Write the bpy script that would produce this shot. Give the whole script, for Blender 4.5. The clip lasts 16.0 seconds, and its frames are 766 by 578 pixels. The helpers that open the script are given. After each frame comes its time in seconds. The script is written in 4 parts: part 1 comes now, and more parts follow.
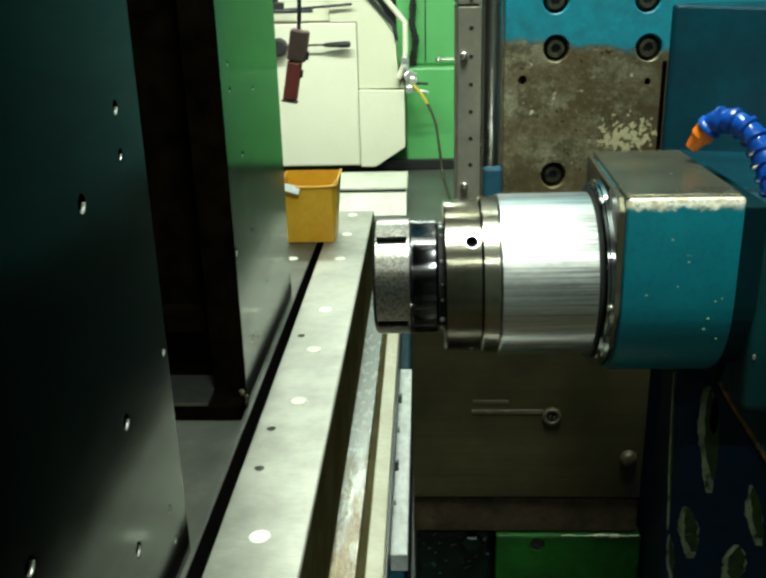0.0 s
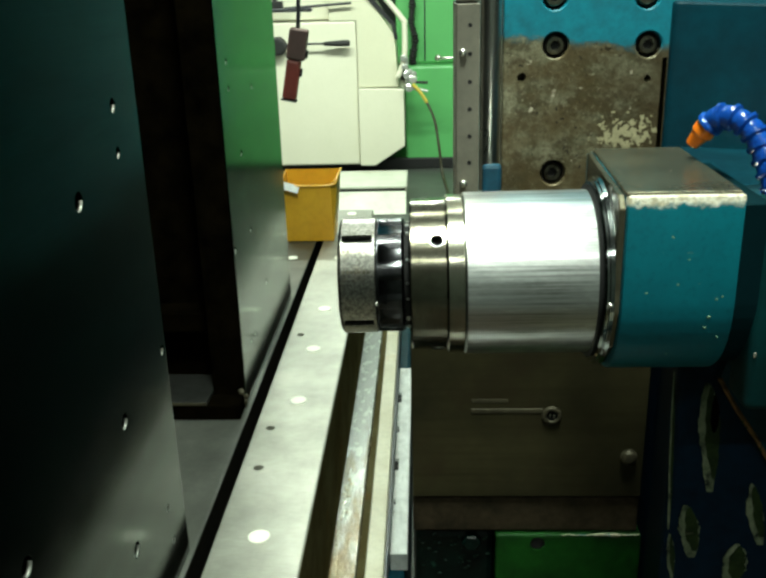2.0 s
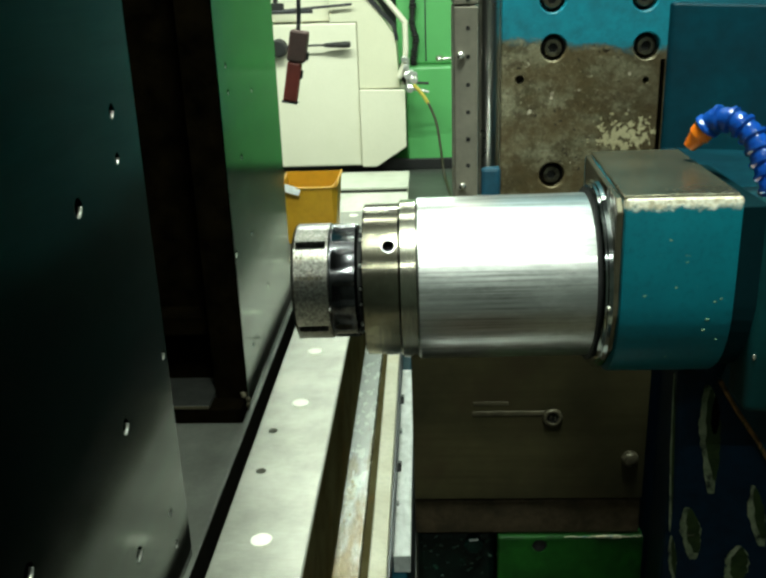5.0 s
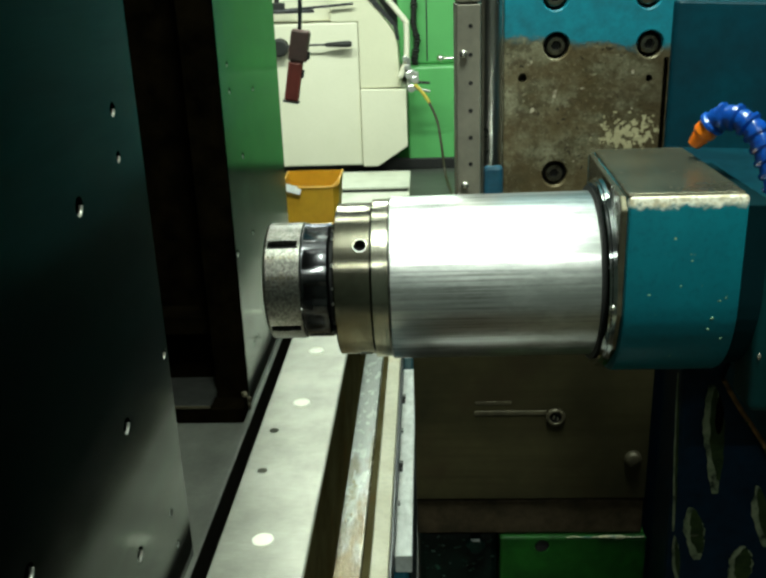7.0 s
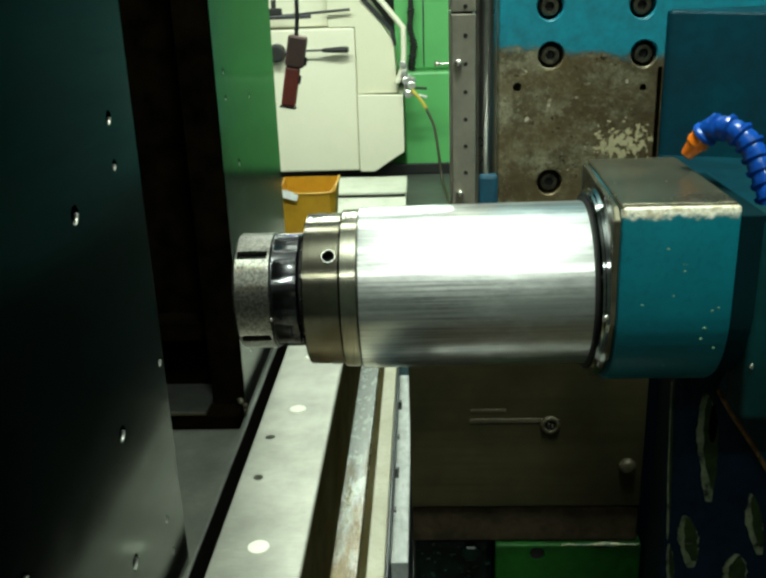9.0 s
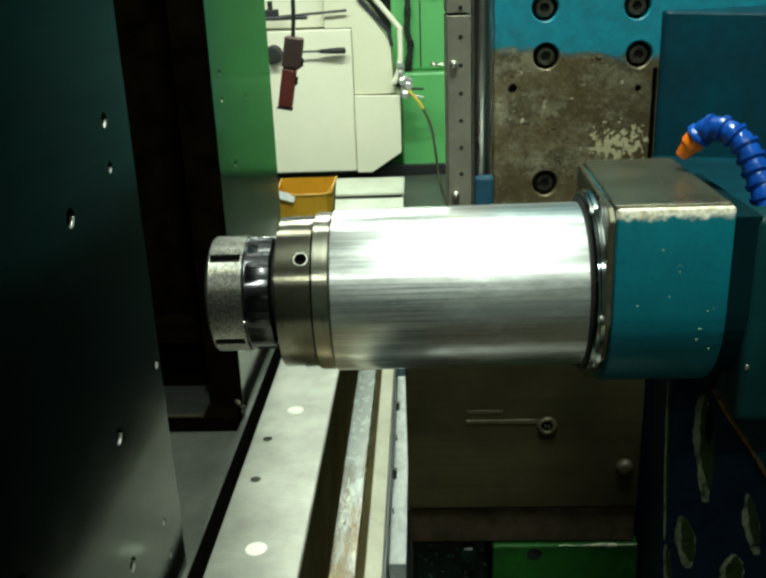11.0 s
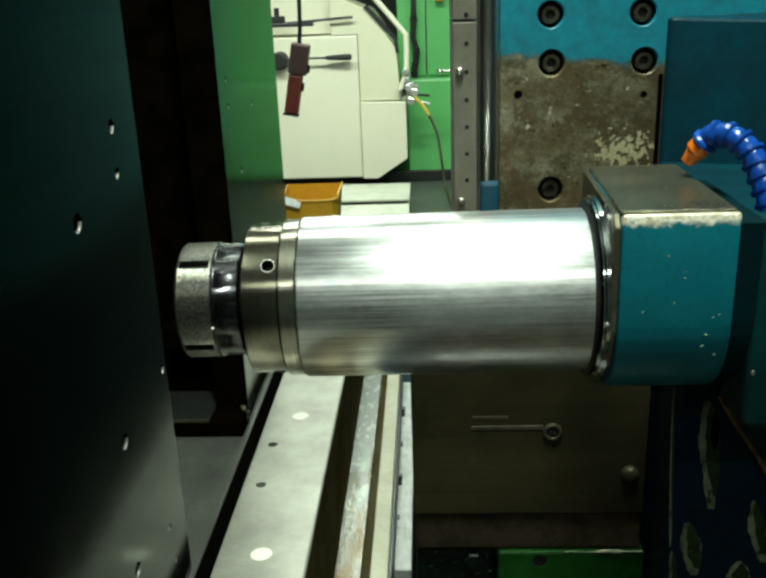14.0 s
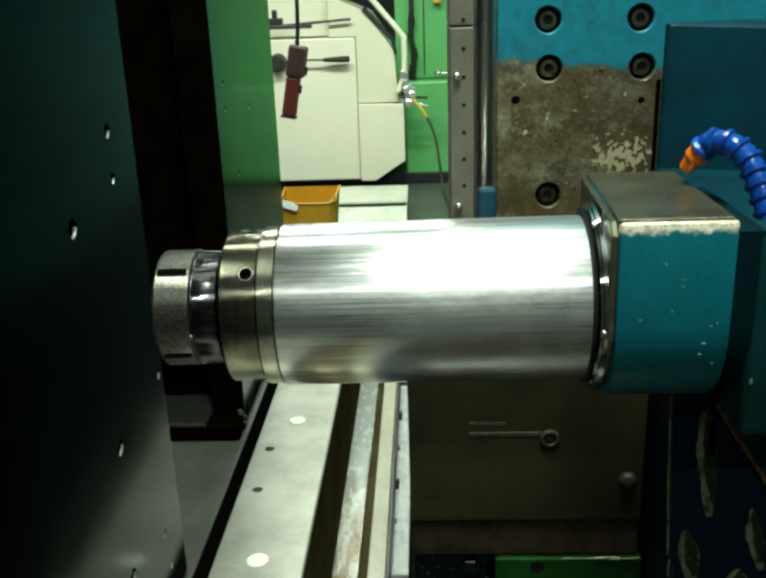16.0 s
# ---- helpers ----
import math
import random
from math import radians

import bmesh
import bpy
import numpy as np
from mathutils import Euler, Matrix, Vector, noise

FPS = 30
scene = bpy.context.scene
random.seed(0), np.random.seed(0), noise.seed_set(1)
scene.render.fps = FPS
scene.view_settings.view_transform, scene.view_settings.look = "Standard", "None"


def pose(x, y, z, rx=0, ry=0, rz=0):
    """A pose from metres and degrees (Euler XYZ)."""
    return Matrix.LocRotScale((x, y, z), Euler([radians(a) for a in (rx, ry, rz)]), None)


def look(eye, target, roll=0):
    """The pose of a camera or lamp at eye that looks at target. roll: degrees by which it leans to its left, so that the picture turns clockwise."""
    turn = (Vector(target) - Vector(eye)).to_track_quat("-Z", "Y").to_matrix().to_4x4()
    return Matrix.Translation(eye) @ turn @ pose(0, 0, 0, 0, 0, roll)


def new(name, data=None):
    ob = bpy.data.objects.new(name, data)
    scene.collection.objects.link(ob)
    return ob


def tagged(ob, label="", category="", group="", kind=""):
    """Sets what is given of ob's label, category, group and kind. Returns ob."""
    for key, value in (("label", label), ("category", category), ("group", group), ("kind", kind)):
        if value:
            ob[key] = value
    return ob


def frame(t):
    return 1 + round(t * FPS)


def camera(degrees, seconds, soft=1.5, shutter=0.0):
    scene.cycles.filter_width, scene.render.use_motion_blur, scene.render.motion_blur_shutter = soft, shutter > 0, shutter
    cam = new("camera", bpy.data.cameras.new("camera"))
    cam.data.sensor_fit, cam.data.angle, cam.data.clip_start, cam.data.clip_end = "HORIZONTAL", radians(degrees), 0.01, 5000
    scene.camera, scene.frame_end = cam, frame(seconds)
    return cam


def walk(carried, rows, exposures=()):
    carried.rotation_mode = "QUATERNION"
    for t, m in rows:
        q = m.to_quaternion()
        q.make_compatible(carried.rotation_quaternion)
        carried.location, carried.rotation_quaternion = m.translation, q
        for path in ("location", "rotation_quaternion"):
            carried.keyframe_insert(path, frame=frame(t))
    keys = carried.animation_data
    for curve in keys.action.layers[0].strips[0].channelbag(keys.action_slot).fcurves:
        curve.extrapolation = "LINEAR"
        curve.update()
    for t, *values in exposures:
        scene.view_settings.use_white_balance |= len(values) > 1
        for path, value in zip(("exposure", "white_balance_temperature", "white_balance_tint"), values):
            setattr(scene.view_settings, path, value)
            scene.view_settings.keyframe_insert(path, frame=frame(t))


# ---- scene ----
cam = camera(47.4, 16.0, soft=2.8)
PATH = [
    (0, (0.303, -1.047, 0.753), (0.209, 0.835, 0.082), -1.5),
    (0.5, (0.304, -1.046, 0.754), (0.205, 0.836, 0.085), -1.7),
    (1, (0.305, -1.045, 0.752), (0.209, 0.838, 0.084), -1.8),
    (1.5, (0.304, -1.045, 0.752), (0.21, 0.837, 0.082), -1.7),
    (2, (0.304, -1.043, 0.751), (0.21, 0.838, 0.078), -1.6),
    (2.5, (0.304, -1.046, 0.752), (0.213, 0.836, 0.081), -1.8),
    (3, (0.308, -1.046, 0.754), (0.21, 0.836, 0.086), -2.0),
    (3.5, (0.309, -1.044, 0.755), (0.211, 0.84, 0.09), -2.1),
    (4, (0.307, -1.044, 0.755), (0.204, 0.839, 0.089), -2.1),
    (6.5, (0.308, -1.039, 0.752), (0.211, 0.841, 0.074), -2.1),
    (7, (0.306, -1.039, 0.752), (0.203, 0.842, 0.08), -2.1),
    (7.5, (0.305, -1.042, 0.754), (0.206, 0.84, 0.085), -1.9),
    (8, (0.308, -1.042, 0.755), (0.212, 0.84, 0.087), -2.0),
    (8.5, (0.309, -1.04, 0.756), (0.212, 0.844, 0.092), -2.0),
    (9, (0.308, -1.04, 0.756), (0.212, 0.845, 0.094), -2.0),
    (11.5, (0.311, -1.039, 0.757), (0.22, 0.847, 0.096), -2.2),
    (12, (0.312, -1.038, 0.756), (0.221, 0.847, 0.092), -2.2),
    (12.5, (0.31, -1.037, 0.756), (0.21, 0.848, 0.097), -2.3),
    (13, (0.309, -1.038, 0.757), (0.203, 0.849, 0.102), -2.2),
    (13.5, (0.311, -1.038, 0.756), (0.206, 0.849, 0.105), -2.2),
    (14, (0.31, -1.041, 0.757), (0.206, 0.848, 0.11), -2.2),
    (14.5, (0.311, -1.039, 0.758), (0.199, 0.85, 0.112), -2.2),
    (15, (0.312, -1.037, 0.759), (0.205, 0.851, 0.109), -2.2),
    (15.5, (0.31, -1.035, 0.759), (0.207, 0.855, 0.113), -2.0),
    (16, (0.311, -1.036, 0.76), (0.212, 0.855, 0.116), -2.1),
]
walk(cam, [(t, look(eye, target, roll)) for t, eye, target, roll in PATH],
     [(0, 0.14), (2, 0.14), (4, 0.1), (6.3, -0.02), (7, -0.06), (9, -0.08), (12.5, -0.12), (16, -0.11)])

# ---- world, lights, exposure ----
world = bpy.data.worlds.new("world")
world.use_nodes = True
scene.world = world
world.node_tree.nodes["Background"].inputs[0].default_value = (0.55, 0.6, 0.65, 1)
world.node_tree.nodes["Background"].inputs[1].default_value = 0.005


def area_lamp(x, y, z, sx, sy, watts, colour=(0.85, 1.0, 0.84)):
    data = bpy.data.lights.new("tube_light", "AREA")
    data.shape, data.size, data.size_y, data.energy, data.color = "RECTANGLE", sx, sy, watts, colour
    lamp = new("tube_light", data)
    lamp.matrix_world = pose(x, y, z)
    return lamp


LAMPS = [  # x, y, z, length along x, width, watts
    (0.45, 0.62, 2.45, 2.4, 0.16, 20),
    (0.43, -0.85, 2.45, 0.24, 0.7, 72),
    (0.45, -2.85, 2.45, 2.4, 0.10, 20),
    (-0.6, 2.3, 2.55, 1.25, 0.16, 26),
    (0.2, 3.75, 2.55, 1.25, 0.16, 112),
    (-1.5, 3.6, 2.55, 1.25, 0.16, 98),
    (2.4, 3.2, 2.55, 1.25, 0.16, 90),
]
for lx, ly, lz, ll, lw, watts in LAMPS:
    area_lamp(lx, ly, lz - 0.03, ll, lw, watts)


# ---- materials ----
def node_mat(name):
    m = bpy.data.materials.new(name)
    m.use_nodes = True
    nt = m.node_tree
    return m, nt, nt.nodes["Principled BSDF"]


def link(nt, a, b):
    nt.links.new(a, b)


def tex_noise(nt, coord, scale, detail=4, rough=0.6, stretch=None):
    n = nt.nodes.new("ShaderNodeTexNoise")
    n.inputs["Scale"].default_value = scale
    n.inputs["Detail"].default_value = detail
    n.inputs["Roughness"].default_value = rough
    if stretch:
        mp = nt.nodes.new("ShaderNodeMapping")
        mp.inputs["Scale"].default_value = stretch
        link(nt, coord, mp.inputs["Vector"])
        coord = mp.outputs["Vector"]
    link(nt, coord, n.inputs["Vector"])
    return n.outputs["Fac"]


def ramp(nt, fac, p0, p1, c0=(0, 0, 0, 1), c1=(1, 1, 1, 1)):
    r = nt.nodes.new("ShaderNodeValToRGB")
    r.color_ramp.elements[0].position, r.color_ramp.elements[1].position = p0, p1
    r.color_ramp.elements[0].color, r.color_ramp.elements[1].color = c0, c1
    link(nt, fac, r.inputs["Fac"])
    return r.outputs["Color"]


def mix(nt, fac, a, b):
    n = nt.nodes.new("ShaderNodeMix")
    n.data_type = "RGBA"
    if isinstance(fac, float):
        n.inputs[0].default_value = fac
    else:
        link(nt, fac, n.inputs[0])
    for sock, v in ((n.inputs[6], a), (n.inputs[7], b)):
        if isinstance(v, tuple):
            sock.default_value = (*v[:3], 1)
        else:
            link(nt, v, sock)
    return n.outputs[2]


def maths(nt, op, a, b=0.0, c=0.0):
    n = nt.nodes.new("ShaderNodeMath")
    n.operation = op
    for sock, v in zip(n.inputs, (a, b, c)):
        if isinstance(v, (int, float)):
            sock.default_value = v
        else:
            link(nt, v, sock)
    return n.outputs[0]


def bump(nt, bsdf, height, strength, distance=0.001):
    b = nt.nodes.new("ShaderNodeBump")
    b.inputs["Strength"].default_value, b.inputs["Distance"].default_value = strength, distance
    link(nt, height, b.inputs["Height"])
    link(nt, b.outputs["Normal"], bsdf.inputs["Normal"])


def coords(nt):
    return nt.nodes.new("ShaderNodeTexCoord").outputs["Object"]


def surface(name, base, second, rough=0.5, metal=0.0, coarse=6.0, fine=90.0, grain=0.25, relief=0.15, stretch=None,
            rough_spread=0.15, stain=None, stain_at=(0.58, 0.7), stain_scale=9.0, coat=0.0):
    """A worn surface: two tones at a coarse scale, fine grain, uneven gloss, and stains of a third colour."""
    m, nt, bs = node_mat(name)
    co = coords(nt)
    big = tex_noise(nt, co, coarse, 5, 0.65)
    small = tex_noise(nt, co, fine, 3, 0.6, stretch)
    col = mix(nt, ramp(nt, big, 0.35, 0.68), base, second)
    dark = tuple(c * 0.45 for c in base)
    col = mix(nt, maths(nt, "MULTIPLY", ramp(nt, small, 0.45, 0.75), grain), col, dark)
    if stain:
        st = tex_noise(nt, co, stain_scale, 6, 0.7)
        mask = ramp(nt, st, *stain_at)
        col = mix(nt, mask, col, stain)
        link(nt, maths(nt, "MULTIPLY", maths(nt, "SUBTRACT", 1.0, mask), metal), bs.inputs["Metallic"])
    else:
        bs.inputs["Metallic"].default_value = metal
    link(nt, col, bs.inputs["Base Color"])
    link(nt, maths(nt, "MULTIPLY_ADD", big, rough_spread * 2, rough - rough_spread), bs.inputs["Roughness"])
    bs.inputs["Coat Weight"].default_value = coat
    bump(nt, bs, small, relief)
    return m


def plain(name, colour, rough=0.4, metal=0.0, emit=0.0):
    m, nt, bs = node_mat(name)
    co = coords(nt)
    n = tex_noise(nt, co, 40.0)
    link(nt, mix(nt, ramp(nt, n, 0.3, 0.75), colour, tuple(c * 0.7 for c in colour)), bs.inputs["Base Color"])
    bs.inputs["Roughness"].default_value, bs.inputs["Metallic"].default_value = rough, metal
    if emit:
        bs.inputs["Emission Color"].default_value = (*colour, 1)
        bs.inputs["Emission Strength"].default_value = emit
    return m


M_TABLE = surface("ground_steel", (0.42, 0.415, 0.365), (0.27, 0.268, 0.232), 0.42, 0.6, 8, 160, 0.35, 0.10, (0.25, 4.0, 1), 0.10,
                  (0.30, 0.22, 0.12), (0.72, 0.85), 4.0)
# slot black mixes dirt with the shade of the slot's depth
M_SLOT = surface("darkened_slot", (0.008, 0.008, 0.007), (0.014, 0.012, 0.009), 0.5, 0.0)
M_OIL = surface("oily_steel", (0.20, 0.205, 0.18), (0.11, 0.115, 0.10), 0.36, 0.5, 4, 150, 0.4, 0.10, None, 0.10, (0.035, 0.036, 0.030), (0.36, 0.66), 3.2)
M_PLUG = surface("bright_plug", (0.95, 0.94, 0.82), (0.92, 0.91, 0.78), 0.5, 0.0, 30, 200, 0.1)
# near-black fill that stands in for the shade inside holes and slots
M_HOLE = plain("shaded_bore", (0.02, 0.02, 0.02), 0.6)
M_SIDE = surface("table_side", (0.095, 0.083, 0.040), (0.050, 0.038, 0.014), 0.5, 0.0, 7, 120, 0.4, 0.2, (3, 0.3, 1), 0.12, (0.11, 0.055, 0.014), (0.58, 0.78), 6)
M_CREAMBAND = surface("cream_way_cover", (0.61, 0.585, 0.46), (0.50, 0.465, 0.34), 0.5, 0.1, 8, 100, 0.3, 0.15, None, 0.1, (0.45, 0.33, 0.12), (0.6, 0.8), 5)
M_BAR = surface("pale_bar", (0.72, 0.74, 0.72), (0.52, 0.54, 0.52), 0.5, 0.1, 30, 90, 0.5, 0.2, (1, 0.3, 1), 0.1, (0.08, 0.08, 0.07), (0.66, 0.74), 40)
# rusty brown taken near black, with the recess's shade in the colour
M_WEB = surface("darkened_rusty_casting", (0.0042, 0.0030, 0.0014), (0.0004, 0.0004, 0.0004), 0.75, 0.0, 16, 70, 0.5, 0.4)
M_GREEN = surface("green_machine_paint", (0.11, 0.42, 0.13), (0.10, 0.38, 0.12), 0.4, 0.0, 2, 60, 0.08, 0.05)
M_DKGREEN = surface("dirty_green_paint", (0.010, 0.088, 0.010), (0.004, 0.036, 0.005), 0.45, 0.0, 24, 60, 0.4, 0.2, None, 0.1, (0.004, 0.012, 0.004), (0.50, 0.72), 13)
M_CREAM = surface("cream_machine_paint", (0.75, 0.725, 0.585), (0.70, 0.68, 0.535), 0.45, 0.0, 1.5, 50, 0.06, 0.05)
M_OLDCREAM = surface("soiled_cream_paint", (0.58, 0.59, 0.50), (0.45, 0.46, 0.38), 0.5, 0.0, 4, 50, 0.2, 0.1, None, 0.1, (0.30, 0.29, 0.22), (0.60, 0.80), 7)
M_CREAM2 = surface("beige_guard_paint", (0.68, 0.66, 0.50), (0.63, 0.61, 0.46), 0.5, 0.0, 1.5, 50, 0.06, 0.05)
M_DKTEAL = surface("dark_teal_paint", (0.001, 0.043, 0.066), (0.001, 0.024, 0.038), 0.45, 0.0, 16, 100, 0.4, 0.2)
# the head's teal made darker, with the cheek's shade in the colour
M_CHEEK = surface("darkened_teal_paint", (0.002, 0.040, 0.044), (0.001, 0.020, 0.020), 0.5, 0.0, 20, 100, 0.4, 0.2)
# column sides, brightened for their reflection in the near plate
M_SIDETEAL = surface("mirrored_column_paint", (0.005, 0.24, 0.27), (0.003, 0.17, 0.20), 0.4, 0.0, 5, 90, 0.3, 0.15)
M_RAMTOP = surface("worn_ram_top", (0.22, 0.20, 0.138), (0.10, 0.092, 0.06), 0.25, 0.7, 26, 120, 0.45, 0.12, (0.3, 3, 1), 0.10,
                   (0.05, 0.045, 0.03), (0.60, 0.72), 30)
M_EDGE = surface("rubbed_edge", (0.60, 0.55, 0.40), (0.45, 0.42, 0.30), 0.45, 0.3, 60, 200, 0.5, 0.4, None, 0.1, (0.02, 0.16, 0.18), (0.56, 0.62), 70)
M_COVER = surface("oily_way_cover", (0.054, 0.047, 0.022), (0.018, 0.016, 0.009), 0.42, 0.25, 6, 60, 0.6, 0.12, (0.10, 1, 3), 0.12,
                  (0.025, 0.016, 0.009), (0.52, 0.72), 7)
M_RUB = surface("rubbed_and_highlight_steel", (0.085, 0.073, 0.045), (0.04, 0.034, 0.02), 0.5, 0.4, 60, 150, 0.5, 0.2)
M_COVERBAR = surface("wiper_bar", (0.055, 0.040, 0.024), (0.016, 0.013, 0.008), 0.6, 0.1, 30, 130, 0.7, 0.5)
M_CHROME = surface("polished_bar", (0.66, 0.66, 0.62), (0.52, 0.52, 0.48), 0.30, 1.0, 20, 200, 0.15, 0.03, None, 0.05)
M_BLUEBLOCK = surface("dull_blue_plastic", (0.006, 0.075, 0.13), (0.004, 0.045, 0.08), 0.6, 0.0, 30, 120, 0.3, 0.2)
# oily grey, darkened further for the shade of the recess
M_SHELF = surface("darkened_oily_shelf", (0.011, 0.012, 0.010), (0.004, 0.0045, 0.0035), 0.6, 0.0, 25, 120, 0.5, 0.3)
M_RING = surface("greasy_ring_steel", (0.50, 0.54, 0.54), (0.22, 0.25, 0.24), 0.13, 1.0, 45, 160, 0.4, 0.1, None, 0.05, (0.03, 0.04, 0.035), (0.60, 0.72), 60)
M_GUIDE = surface("guide_bar_steel", (0.58, 0.58, 0.54), (0.42, 0.42, 0.39), 0.29, 1.0, 20, 200, 0.2, 0.05, (3, 3, 0.3), 0.08)
M_SCALE = surface("scale_strip", (0.27, 0.25, 0.20), (0.20, 0.185, 0.15), 0.5, 0.5, 12, 120, 0.3, 0.1)
M_SCALE2 = plain("glint_steel", (0.50, 0.50, 0.46), 0.35, 0.8)
M_SCREW = surface("black_screw", (0.36, 0.33, 0.25), (0.05, 0.045, 0.032), 0.34, 1.0, 110, 200, 0.3, 0.1)
M_BRIGHT = plain("bright_metal", (0.85, 0.83, 0.75), 0.25, 0.9)
M_YELLOW = surface("yellow_plastic", (0.70, 0.38, 0.025), (0.62, 0.31, 0.018), 0.4, 0.0, 7, 60, 0.2, 0.05, None, 0.1, (0.35, 0.22, 0.10), (0.66, 0.8), 8)
M_PAPER = plain("white_paper", (0.85, 0.86, 0.82), 0.7)
M_RED = surface("red_plastic", (0.20, 0.035, 0.026), (0.15, 0.028, 0.02), 0.5, 0.0, 12, 60, 0.2, 0.05)
M_BROWN = surface("grimy_red_plastic", (0.09, 0.045, 0.04), (0.07, 0.04, 0.035), 0.5, 0.0, 12, 60, 0.2, 0.05)
M_BLACK = plain("black_rubber", (0.010, 0.010, 0.010), 0.6)
# near-black teal that stands in for shade in recesses
M_GAPSHADE = plain("gap_shade", (0.0012, 0.016, 0.021), 0.8)
M_DKMETAL = plain("dark_metal", (0.06, 0.06, 0.065), 0.4, 0.7)
M_CABLE = plain("olive_cable", (0.035, 0.032, 0.014), 0.5)
M_YCABLE = plain("yellow_sleeve", (0.55, 0.42, 0.05), 0.5)
M_BLUE = surface("blue_hose_plastic", (0.008, 0.080, 0.44), (0.004, 0.040, 0.24), 0.16, 0.0, 60, 230, 0.3, 0.5)
M_ORANGE = surface("orange_plastic", (0.85, 0.20, 0.01), (0.75, 0.16, 0.01), 0.3, 0.0, 40, 150, 0.1, 0.05)
M_FLOOR = surface("shop_floor", (0.07, 0.078, 0.068), (0.05, 0.056, 0.048), 0.45, 0.0, 1.5, 30, 0.3, 0.15)
M_WALL = surface("wall_paint", (0.10, 0.12, 0.10), (0.08, 0.10, 0.085), 0.8, 0.0, 0.8, 20, 0.1, 0.05)
M_CEIL = surface("ceiling_paint", (0.10, 0.11, 0.10), (0.08, 0.09, 0.08), 0.9, 0.0, 0.8, 20, 0.1, 0.05)
M_TUBE = plain("lit_tube", (1.0, 1.0, 0.9), 0.5, 0.0, 4.0)
M_BLUEBLACK = surface("blued_steel", (0.12, 0.12, 0.128), (0.022, 0.022, 0.026), 0.24, 1.0, 60, 160, 0.5, 0.12)


def quill_steel():
    """Ground steel: a polished and a matt finish, mixed in streaks along the barrel."""
    m, nt, bs = node_mat("ground_quill_steel")
    co = coords(nt)
    streak = tex_noise(nt, co, 60.0, 5, 0.7, (0.07, 3.0, 3.0))
    rub = tex_noise(nt, co, 22.0, 5, 0.7, (0.25, 1.0, 1.0))
    fine = tex_noise(nt, co, 150.0, 4, 0.7, (0.035, 3.0, 3.0))
    col = mix(nt, ramp(nt, streak, 0.35, 0.7), (0.78, 0.80, 0.80), (0.63, 0.65, 0.65))
    col = mix(nt, maths(nt, "MULTIPLY", ramp(nt, rub, 0.52, 0.72), 0.2), col, (0.42, 0.42, 0.41))
    col = mix(nt, maths(nt, "MULTIPLY", ramp(nt, fine, 0.50, 0.70), 0.45), col, (0.34, 0.34, 0.33))
    worn = maths(nt, "MULTIPLY", ramp(nt, tex_noise(nt, co, 9.0, 3, 0.6, (1.0, 0.8, 0.8)), 0.50, 0.66), ramp(nt, fine, 0.44, 0.58))
    col = mix(nt, maths(nt, "MULTIPLY", worn, 0.55), col, (0.22, 0.22, 0.21))
    matt = nt.nodes.new("ShaderNodeBsdfPrincipled")
    around = nt.nodes.new("ShaderNodeTangent")
    around.direction_type, around.axis = "RADIAL", "X"
    for node, rough in ((bs, 0.11), (matt, 0.29)):
        link(nt, col, node.inputs["Base Color"])
        node.inputs["Metallic"].default_value = 1.0
        node.inputs["Anisotropic"].default_value = 0.8
        link(nt, around.outputs[0], node.inputs["Tangent"])
        link(nt, maths(nt, "MULTIPLY_ADD", rub, 0.08, rough - 0.04), node.inputs["Roughness"])
        bump(nt, node, maths(nt, "ADD", streak, maths(nt, "MULTIPLY", fine, 0.8)), 0.24, 0.0005)
    both = nt.nodes.new("ShaderNodeMixShader")
    blotch = maths(nt, "MULTIPLY", ramp(nt, tex_noise(nt, co, 28.0, 6, 0.75, (0.3, 0.9, 0.9)), 0.48, 0.66), 0.35)
    share = nt.nodes.new("ShaderNodeClamp")
    link(nt, maths(nt, "ADD", maths(nt, "MULTIPLY_ADD", streak, 1.1, -0.05), blotch), share.inputs[0])
    link(nt, share.outputs[0], both.inputs[0])
    link(nt, bs.outputs[0], both.inputs[1])
    link(nt, matt.outputs[0], both.inputs[2])
    link(nt, both.outputs[0], nt.nodes["Material Output"].inputs["Surface"])
    return m


def nut_steel():
    m, nt, bs = node_mat("etched_nut_steel")
    co = coords(nt)
    speck = tex_noise(nt, co, 520.0, 3, 0.7)
    rust = tex_noise(nt, co, 45.0, 4, 0.7)
    col = mix(nt, ramp(nt, speck, 0.36, 0.66), (0.12, 0.116, 0.104), (0.36, 0.35, 0.32))
    col = mix(nt, maths(nt, "MULTIPLY", ramp(nt, rust, 0.55, 0.75), 0.5), col, (0.26, 0.18, 0.11))
    link(nt, col, bs.inputs["Base Color"])
    bs.inputs["Metallic"].default_value, bs.inputs["Roughness"].default_value = 0.95, 0.30
    bump(nt, bs, speck, 0.25, 0.0006)
    return m


